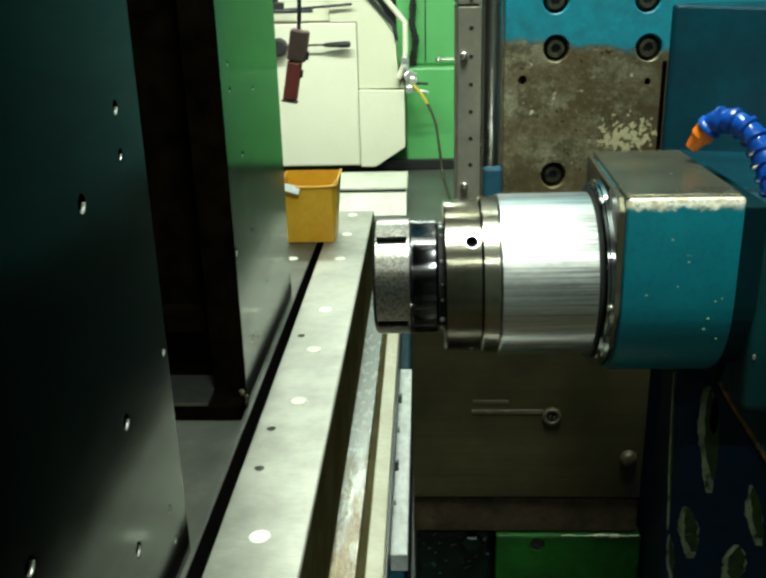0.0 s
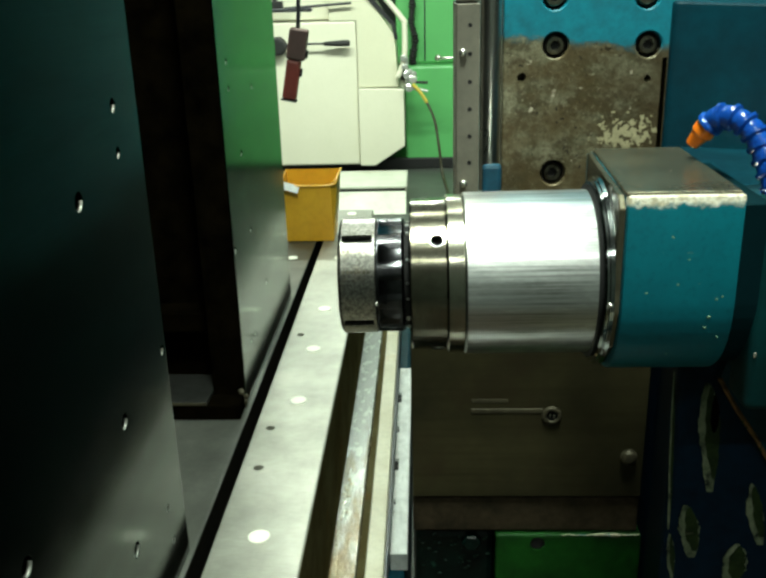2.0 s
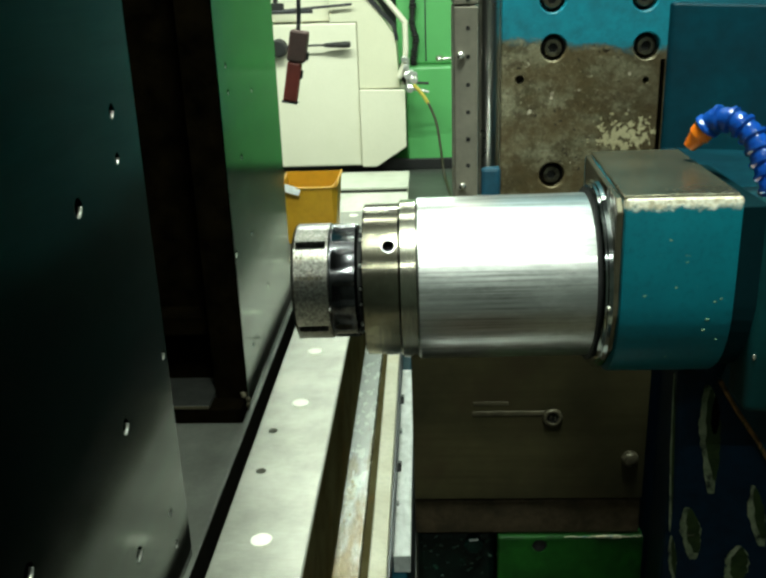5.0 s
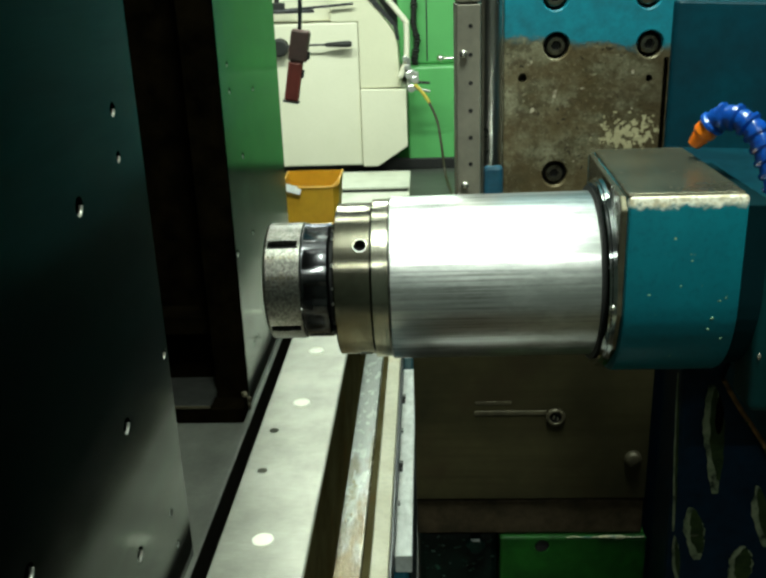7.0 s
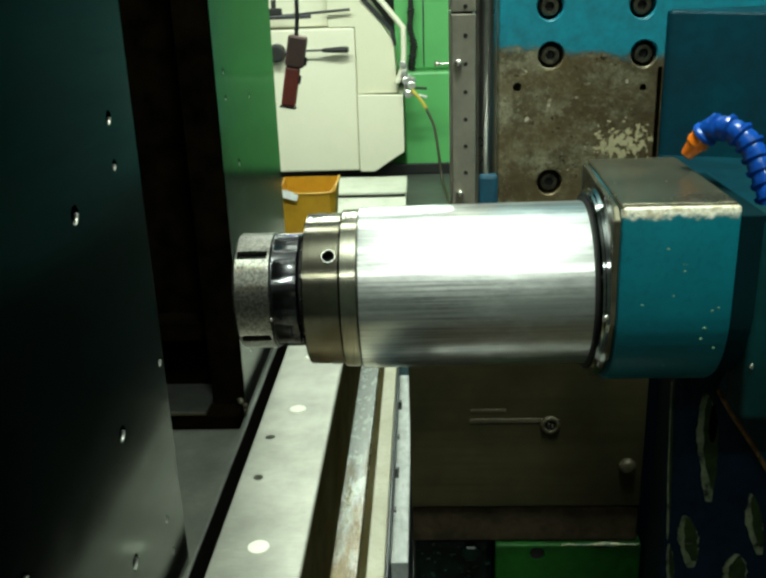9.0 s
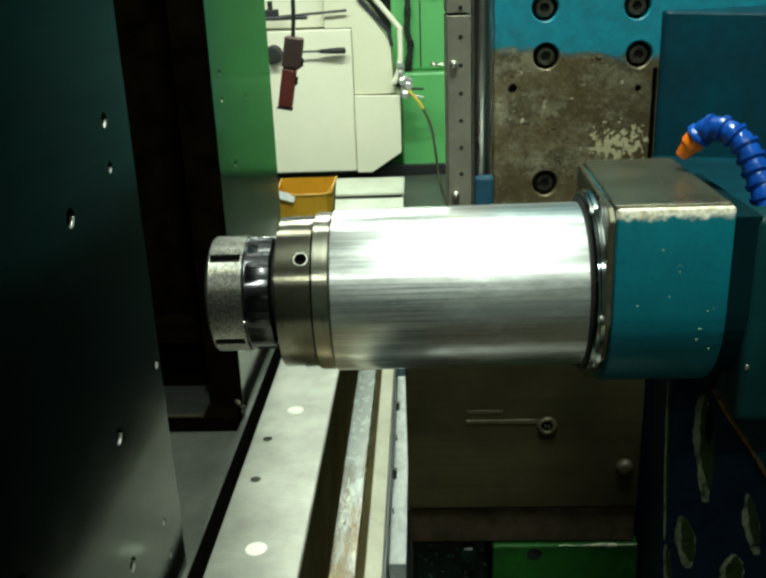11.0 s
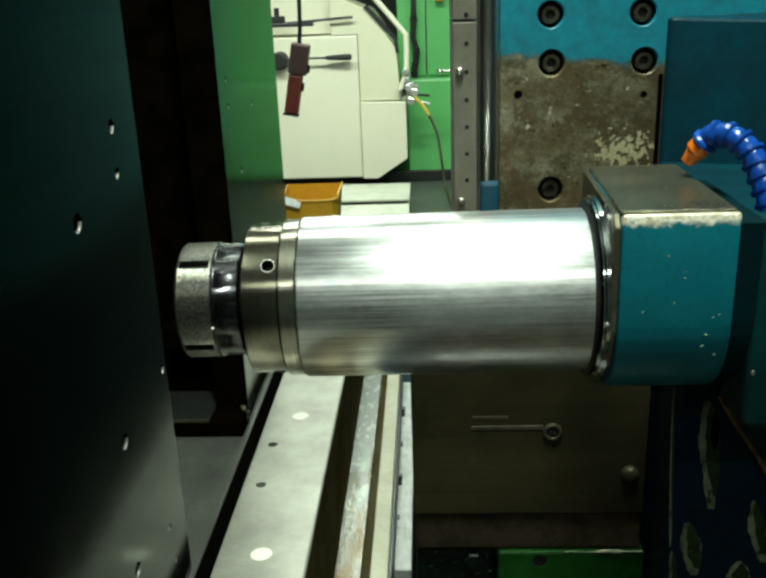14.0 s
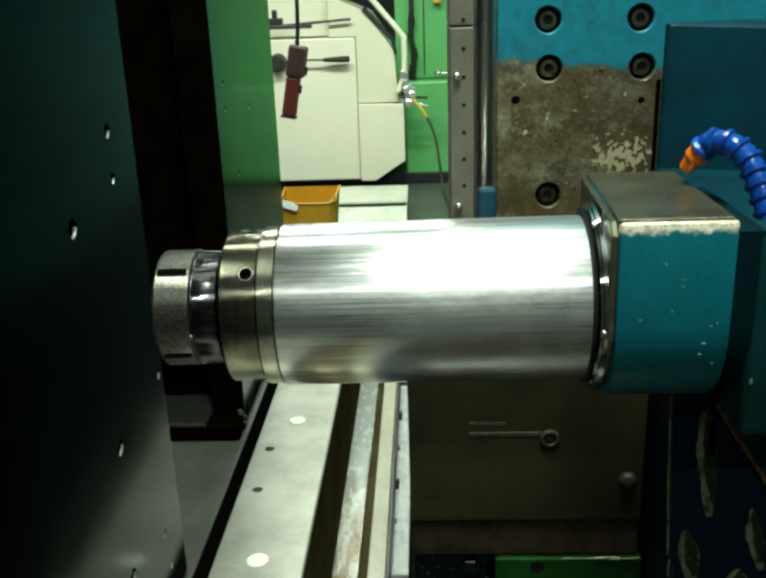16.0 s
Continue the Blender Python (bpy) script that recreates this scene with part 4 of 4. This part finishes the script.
part("bright_dot", ball((0.5365, -0.4695, 0.493), 0.0017, (0.8, 0.5, 1.4)), M_BRIGHT, head, "small bright dot on the cheek")

# ---- the coolant hose ----
hose = thing("coolant_hose", (0.57, -0.39, 0.50), "blue segmented coolant hose with an orange nozzle", "coolant hose")
HOSE = [(0.5590, -0.435, 0.545), (0.5580, -0.43, 0.578), (0.5555, -0.425, 0.599), (0.5515, -0.412, 0.618), (0.5460, -0.400, 0.637), (0.5345, -0.388, 0.648), (0.5235, -0.376, 0.646), (0.5170, -0.369, 0.634)]


def along(points, step):
    pts = [Vector(p) for p in points]
    out, left = [pts[0]], step
    for a, b in zip(pts, pts[1:]):
        d, s = (b - a).length, 0.0
        while d - s >= left:
            s += left
            out.append(a.lerp(b, s / d))
            left = step
        left -= d - s
    return out


joints = along(HOSE, 0.0105)
for a, b in zip(joints, joints[1:]):
    d = (b - a).normalized()
    seg = bmesh.new()
    turn = Matrix.Translation(a) @ d.to_track_quat("X", "Z").to_matrix().to_4x4()
    seg = lathe([(-0.004, 0.0055), (-0.0025, 0.0078), (0.001, 0.0088), (0.0045, 0.0082), (0.0062, 0.0104), (0.0085, 0.0108), (0.0092, 0.0075)], (0, 0, 0), "x", 24)
    bmesh.ops.transform(seg, matrix=turn, verts=seg.verts[:])
    part("hose_segment", seg, M_BLUE, hose)
nz = lathe([(-0.003, 0.0085), (0.003, 0.0088), (0.005, 0.0072), (0.0150, 0.0050), (0.0158, 0.003)], (0, 0, 0), "x", 28)
d = (Vector((0.5045, -0.360, 0.613)) - joints[-1]).normalized()
bmesh.ops.transform(nz, matrix=Matrix.Translation(joints[-1] + d * 0.004) @ d.to_track_quat("X", "Z").to_matrix().to_4x4(), verts=nz.verts[:])
part("nozzle", nz, M_ORANGE, hose, "orange tapered nozzle")

# ---- the quill, which slides out ----
QX = 0.263
quill = thing("spindle_quill", (QX, AY, AZ), "bright ground steel quill with a slotted collet nut", "spindle quill")
AC = (0, AY, AZ)
nut = part("collet_nut", lathe([(0.2665, 0.030), (0.2665, 0.0415), (0.2675, 0.0436), (0.2690, 0.0447), (0.2938, 0.0447), (0.2944, 0.0440), (0.2944, 0.030)], AC), M_NUT, quill, "etched grey collet nut with slots")
slots = []
for k in range(4):
    s = box(0.2697, 0.2920, -0.0036, 0.0036, 0.036, 0.06, 0)
    bmesh.ops.transform(s, matrix=Matrix.Translation(AC) @ Matrix.Rotation(math.radians(90 - 55 + 90 * k), 4, "X"), verts=s.verts[:])
    slots.append(s)
cut(nut, *slots)
# fillers that put the slots' shade into colour
for k in range(4):
    s = box(0.2701, 0.2916, -0.0033, 0.0033, 0.034, 0.0395, 0)
    bmesh.ops.transform(s, matrix=Matrix.Translation(AC) @ Matrix.Rotation(math.radians(90 - 55 + 90 * k), 4, "X"), verts=s.verts[:])
    part("slot_bottom", s, M_HOLE, nut, "slot bottom blackened for shade")
part("bore", lathe([(0.2661, 0.012), (0.2667, 0.0255), (0.280, 0.0295)], AC), M_HOLE, quill, "collet bore blackened for shade")
neck_bm = lathe([(0.2945, 0.030), (0.2945, 0.0434), (0.2952, 0.0441), (0.2968, 0.0441), (0.2978, 0.0440), (0.3135, 0.0440), (0.3150, 0.0428), (0.3155, 0.030)], AC, seg=132)
for v in neck_bm.verts:
    dy, dz = v.co.y - AY, v.co.z - AZ
    turn_at = (math.degrees(math.atan2(dz, -dy)) - 5.0) % (360 / 11)
    if 0.297 < v.co.x < 0.3152 and min(turn_at, 360 / 11 - turn_at) < 9.5:
        v.co.y, v.co.z = AY + dy * 0.953, AZ + dz * 0.953
for e in neck_bm.edges:
    if len(e.link_faces) == 2 and e.calc_face_angle(0) > 0.3:
        e.smooth = False
part("nut_neck", neck_bm, M_BLUEBLACK, quill, "blued steel neck with spanner pockets")
part("cage", lathe([(0.3156, 0.030), (0.3156, 0.0400), (0.3196, 0.0400), (0.3196, 0.030)], AC), M_HOLE, quill)
loose = random.Random(9)
for k in range(15):
    a = 2 * math.pi * k / 15 + loose.uniform(-0.12, 0.12)
    part("bearing_ball", ball((0.3177, AY + 0.0402 * math.cos(a), AZ + 0.0402 * math.sin(a)), loose.uniform(0.0009, 0.0022), (0.9, 1, 1)), M_CHROME, quill)
for deg in (21, 41):
    for k in range(7):
        dash = box(0.2705 + 0.0030 * k, 0.2720 + 0.0030 * k + 0.0006 * (k % 2), -0.0013, 0.0013, 0.0444, 0.04485)
        bmesh.ops.transform(dash, matrix=Matrix.Translation(AC) @ Matrix.Rotation(math.radians(90 - deg), 4, "X"), verts=dash.verts[:])
        part("engraved_bar", dash, M_SCREW, nut, "bright engraved mark")
collar = part("collar", lathe([(0.3198, 0.034), (0.3198, 0.0570), (0.3208, 0.0581), (0.3460, 0.0581), (0.3468, 0.0574), (0.3468, 0.034)], AC), M_COLLAR, quill, "drilled steel collar")
pins = []
for deg, hx, hr in ((42.5, 0.3395, 0.0046), (104, 0.330, 0.003), (112, 0.341, 0.003), (-60, 0.3395, 0.0046), (170, 0.3395, 0.0046), (240, 0.3395, 0.0046)):
    a = math.radians(deg)
    c, s = -math.cos(a), math.sin(a)
    pins.append(rod((hx, AY + 0.045 * c, AZ + 0.045 * s), (hx, AY + 0.07 * c, AZ + 0.07 * s), hr))
    part("hole_bottom", rod((hx, AY + 0.0440 * c, AZ + 0.0440 * s), (hx, AY + 0.0475 * c, AZ + 0.0475 * s), hr * 0.95), M_HOLE, collar, "collar hole's bottom, darkened for shade")
    edge_ring = lathe([(0.0, hr * 1.02), (0.0012, hr * 1.02), (0.0012, hr * 1.08), (0.0, hr * 1.12)], (0, 0, 0), "x", 28)
    bmesh.ops.delete(edge_ring, geom=[f for f in edge_ring.faces if len(f.verts) > 4], context="FACES")
    turn = Matrix.Translation((hx, AY + 0.0573 * c, AZ + 0.0573 * s)) @ Vector((0, c, s)).to_track_quat("X", "Z").to_matrix().to_4x4()
    bmesh.ops.transform(edge_ring, matrix=turn, verts=edge_ring.verts[:])
    part("hole_rim", edge_ring, M_CHROME, collar, "bright chamfer of the hole")
cut(collar, *pins)
part("end_ring", lathe([(0.3469, 0.04), (0.3469, 0.0600), (0.3478, 0.0607), (0.3590, 0.0607), (0.3597, 0.0600), (0.3597, 0.04)], AC), M_ENDRING, quill, "paler steel end ring")
part("barrel", lathe([(0.3598, 0.04), (0.3598, 0.0612), (0.3608, 0.0621), (0.625, 0.0621), (0.625, 0.04)], AC, seg=128), M_QUILL, quill, "bright streaked ground barrel")
part("nut_pin", ball((0.2945, AY - 0.0435 * math.cos(math.radians(-11)), AZ + 0.0435 * math.sin(math.radians(-11))), 0.0018), M_BRIGHT, quill)

# ---- yellow bin on the table end ----
yb = thing("plastic_bin", (-0.036, 1.55, 0.0), "open yellow plastic bin on the table end", "bin")
binm = bmesh.new()
lo = [binm.verts.new((x, y, 0.003)) for x, y in ((-0.108, 1.487), (0.034, 1.487), (0.034, 1.60), (-0.108, 1.60))]
hi = [binm.verts.new((x, y, z)) for x, y, z in ((-0.122, 1.478, 0.176), (0.030, 1.478, 0.176), (0.050, 1.500, 0.195), (0.050, 1.615, 0.198), (-0.122, 1.615, 0.198))]
binm.faces.new(lo[::-1])
binm.faces.new((lo[0], lo[1], hi[1], hi[0]))
binm.faces.new((lo[1], lo[2], hi[3], hi[2]))
binm.faces.new((lo[1], hi[2], hi[1]))
binm.faces.new((lo[2], lo[3], hi[4], hi[3]))
binm.faces.new((lo[3], lo[0], hi[0], hi[4]))
bmesh.ops.recalc_face_normals(binm, faces=binm.faces[:])
bmesh.ops.solidify(binm, geom=binm.faces[:], thickness=0.0035)
shell = part("shell", binm, M_YELLOW, yb)
rim = tube([(-0.122, 1.478, 0.176), (0.030, 1.478, 0.176), (0.050, 1.500, 0.196), (0.050, 1.615, 0.198)], 0.0035)
part("rim", rim, M_YELLOW, shell)
tag = box(-0.115, -0.062, 1.468, 1.472, 0.160, 0.186, 0.001)
bmesh.ops.transform(tag, matrix=Matrix.Translation((-0.088, 1.47, 0.173)) @ Matrix.Rotation(0.3, 4, "Y") @ Matrix.Rotation(-0.75, 4, "X") @ Matrix.Translation((0.088, -1.47, -0.173)), verts=tag.verts[:])
part("label_card", tag, M_PAPER, yb, "white paper card")

# ---- low cream cabinet on the floor behind the table ----
lowc = thing("low_cabinet", (-0.05, 5.0, FLOOR), "low cream metal cabinet with a lid on the floor", "cabinet")
part("body", box(-0.60, 0.185, 4.86, 5.28, FLOOR, -0.628, 0.012), M_CREAM, lowc)
part("lid", box(-0.61, 0.195, 4.80, 5.30, -0.614, -0.590, 0.010), M_OLDCREAM, lowc, "cream lid")
part("sloping_front", prism([(4.79, -0.632), (4.62, FLOOR + 0.004), (4.84, FLOOR + 0.004), (4.84, -0.632)], "x", -0.60, 0.19, 0.004), M_OLDCREAM, lowc, "cream sloping front")
part("seam", box(-0.595, 0.18, 4.815, 5.27, -0.627, -0.615), M_DKMETAL, lowc, "dark seam under the lid")

# ---- the cream machine in the background ----
BY = 5.9
bgm = thing("cream_machine", (-0.5, 6.2, FLOOR), "cream painted machine tool with a dark hand lever", "machine tool")
part("plinth", box(-1.7, 0.60, 6.10, 7.0, FLOOR, -0.66, 0.01), M_BLACK, bgm, "black recessed plinth")
part("front_panel", box(-1.6, -0.196, BY, 6.9, -0.664, 0.44, 0.012), M_CREAM, bgm, "cream front panel")
part("corner_panel", prism([(-0.192, -0.67), (-0.075, -0.672), (0.165, -0.518), (0.165, -0.072), (-0.192, -0.062)], "y", BY - 0.03, 6.8, 0.006), M_CREAM, bgm, "cream corner panel with a cut corner")
part("guard", prism([(-0.192, -0.058), (0.125, -0.058), (0.10, 0.33), (-0.10, 0.62), (-0.40, 0.75), (-0.40, 0.443), (-0.192, 0.443)], "y", BY, 6.7, 0.006), M_CREAM2, bgm, "beige sloping guard")
part("guard_top", box(-1.5, -0.40, 6.05, 6.8, 0.45, 0.95, 0.01), M_CREAM, bgm)
part("guard_rail", tube([(-0.13, BY - 0.05, 0.80), (0.155, BY - 0.05, 0.46), (0.178, BY - 0.05, 0.40), (0.172, BY - 0.05, 0.16), (0.12, BY - 0.05, 0.02)], 0.022), M_CREAM, bgm, "bent cream rail")
part("gap", prism([(-0.11, 0.66), (0.105, 0.42), (0.125, 0.30), (0.10, 0.30), (0.08, 0.40), (-0.14, 0.64)], "y", BY - 0.02, BY - 0.004, 0), M_DKMETAL, bgm, "dark window gap")
part("tray_edge", rod((-0.90, BY - 0.05, 0.535), (-0.22, BY - 0.05, 0.575), 0.010), M_DKMETAL, bgm, "dark steel rod")
part("tray", box(-0.90, -0.52, BY - 0.08, BY, 0.52, 0.545, 0.004), M_DKMETAL, bgm)
part("clamp", join(box(-0.86, -0.74, BY - 0.06, BY, 0.548, 0.60, 0.008), rod((-0.80, BY - 0.03, 0.60), (-0.80, BY - 0.03, 0.66), 0.02)), M_BLACK, bgm)
lever = part("lever", rod((-0.62, BY - 0.07, 0.285), (-0.43, BY - 0.07, 0.285), 0.008), M_DKMETAL, bgm, "hand lever")
part("lever_grip", lathe([(-0.445, 0.010), (-0.43, 0.016), (-0.30, 0.024), (-0.25, 0.024), (-0.24, 0.015)], (0, BY - 0.07, 0.284), "x", 24), M_BLACK, lever, "black lever grip")
part("lever_hub", lathe([(BY - 0.09, 0.05), (BY - 0.085, 0.065), (BY, 0.07)], (-0.80, 0, 0.27), "y", 28), M_BLACK, bgm, "black round hub")
part("lever_stem", rod((-0.78, BY - 0.07, 0.275), (-0.60, BY - 0.07, 0.285), 0.011), M_DKMETAL, bgm)

gm = thing("green_machine", (0.8, 6.6, FLOOR), "bright green painted machine cabinet", "machine tool")
part("plinth", box(0.0, 2.4, 6.16, 7.6, FLOOR, -0.70, 0.005), M_BLACK, gm)
part("lower_cabinet", box(0.17, 2.4, 6.12, 7.6, -0.699, 0.075, 0.02), M_GREEN, gm)
part("upper_cabinet", box(0.10, 2.4, 6.30, 7.6, 0.076, 2.3, 0.02), M_GREEN, gm)
part("sloped_foot", prism([(0.0, -0.68), (0.17, -0.68), (0.17, -0.52)], "y", 6.14, 6.5), M_DKGREEN, gm)
part("door_seam", box(0.328, 0.338, 6.293, 6.30, 0.10, 2.2), M_DKMETAL, gm, "dark seam of the cabinet door")
run = [Vector(p) for p in ((0.235, 6.24, 1.2), (0.235, 6.24, 0.55), (0.225, 6.24, 0.40), (0.255, 6.24, 0.28), (0.23, 6.24, 0.12), (0.24, 6.24, 0.06))]
pipe = part("conduit", tube(run, 0.020), M_BLACK, gm, "black ribbed conduit")
rings = random.Random(5)
for k in range(22):
    h = 0.07 + 0.024 * k
    lower = next(n for n in range(5) if run[n + 1].z <= h)
    c = run[lower + 1].lerp(run[lower], (h - run[lower + 1].z) / (run[lower].z - run[lower + 1].z))
    part("conduit_ring", ball(c, 0.024 + rings.uniform(0.0, 0.010), (1, 1, 0.42)), M_BLACK, pipe)
part("button_box", box(0.41, 0.47, 6.22, 6.30, 0.66, 0.78, 0.01), M_YELLOW, gm, "yellow box")
part("fitting", join(rod((0.42, 6.2, 0.12), (0.64, 6.2, 0.13), 0.014), ball((0.44, 6.19, 0.125), 0.032), ball((0.61, 6.19, 0.135), 0.034)), M_BRIGHT, gm, "bright pipe fitting")
part("socket", box(0.56, 0.60, 6.09, 6.12, -0.20, -0.02, 0.008), M_CREAM, gm, "grey socket")

valve = thing("valve_cluster", (0.24, 5.84, -0.1), "chrome valve cluster with lever handles on a machine", "valve")
for x, z, r in ((0.215, 0.06, 0.022), (0.245, 0.045, 0.02), (0.25, -0.055, 0.02), (0.19, 0.04, 0.03), (0.235, 0.005, 0.032), (0.205, -0.06, 0.03), (0.165, 0.165, 0.024), (0.175, 0.10, 0.022)):
    part("valve_body", lathe([(5.80, r * 0.7), (5.805, r), (5.86, r), (5.87, r * 0.6)], (x, 0, z), "y", 20), M_VALVE, valve)
part("handle", rod((0.24, 5.82, -0.015), (0.35, 5.82, -0.022), 0.010), M_BLACK, valve, "black lever handle")
part("handle", rod((0.24, 5.82, -0.06), (0.35, 5.82, -0.088), 0.011), M_VALVE, valve)
part("pipe", rod((0.19, 5.84, -0.06), (0.19, 5.84, 0.17), 0.014), M_VALVE, valve)
cable = thing("hanging_cable", (0.5, 5.7, FLOOR), "dark cable with a yellow sleeve hanging to the floor", "cable")
part("sleeve", tube([(0.235, 5.80, -0.03), (0.30, 5.78, -0.10), (0.345, 5.76, -0.17)], 0.013), M_YCABLE, cable, "yellow sleeve")
part("cord", tube([(0.34, 5.76, -0.16), (0.40, 5.72, -0.30), (0.43, 5.66, -0.48), (0.455, 5.6, -0.68), (0.48, 5.4, -0.74), (0.50, 4.9, -0.742)], 0.0105), M_CABLE, cable)

# ---- the hanging pendant control ----
pend = thing("pendant_control", (-0.32, 3.3, 0.2), "grimy red crane pendant hanging on its cable", "pendant control")
tilt = Matrix.Translation((-0.322, 3.3, 0.36)) @ Matrix.Rotation(0.19, 4, "Y") @ Matrix.Translation((0.31, -3.3, -0.36))


def tilted(bm):
    bmesh.ops.transform(bm, matrix=tilt, verts=bm.verts[:])
    return bm


upper = part("upper_case", tilted(box(-0.345, -0.255, 3.27, 3.34, 0.385, 0.535, 0.012)), M_BROWN, pend, "grimy brown upper case")
part("lower_case", tilted(box(-0.340, -0.272, 3.275, 3.335, 0.195, 0.384, 0.010)), M_RED, pend, "red lower case")
for bx, bz in ((-0.256, 0.42), (-0.273, 0.33)):
    part("push_button", tilted(box(bx, bx + 0.012, 3.29, 3.32, bz - 0.02, bz + 0.02, 0.004)), M_BLACK, upper)
part("end_cap", tilted(box(-0.345, -0.268, 3.27, 3.34, 0.186, 0.1945, 0.003)), M_BLACK, pend)
part("cable", tube([(-0.287, 3.3, 0.53), (-0.275, 3.3, 0.75), (-0.27, 3.3, 1.6), (-0.27, 3.3, 2.99)], 0.010), M_DKMETAL, pend)


# ---- what moves ----
QUILL = [  # seconds, how far the quill has slid out
    (0, 0.0014),
    (0.5, 0.0074),
    (1, 0.0138),
    (1.5, 0.0197),
    (2, 0.0257),
    (2.5, 0.0318),
    (3, 0.0374),
    (3.5, 0.0420),
    (4, 0.0476),
    (6.5, 0.0758),
    (7, 0.0813),
    (7.5, 0.0860),
    (8, 0.0906),
    (8.5, 0.0955),
    (9, 0.1000),
    (11.5, 0.1216),
    (12, 0.1268),
    (12.5, 0.1316),
    (13, 0.1366),
    (13.5, 0.1406),
    (14, 0.1447),
    (14.5, 0.1484),
    (15, 0.1520),
    (15.5, 0.1550),
    (16, 0.1574),
]


def motions():
    droop = 0.5  # degrees by which the quill's nose hangs, turned about the seal ring
    walk(quill, [(t, pose(QX - out, AY, AZ - (0.43 - QX + out) * math.tan(math.radians(droop)), ry=-droop)) for t, out in QUILL])


motions()
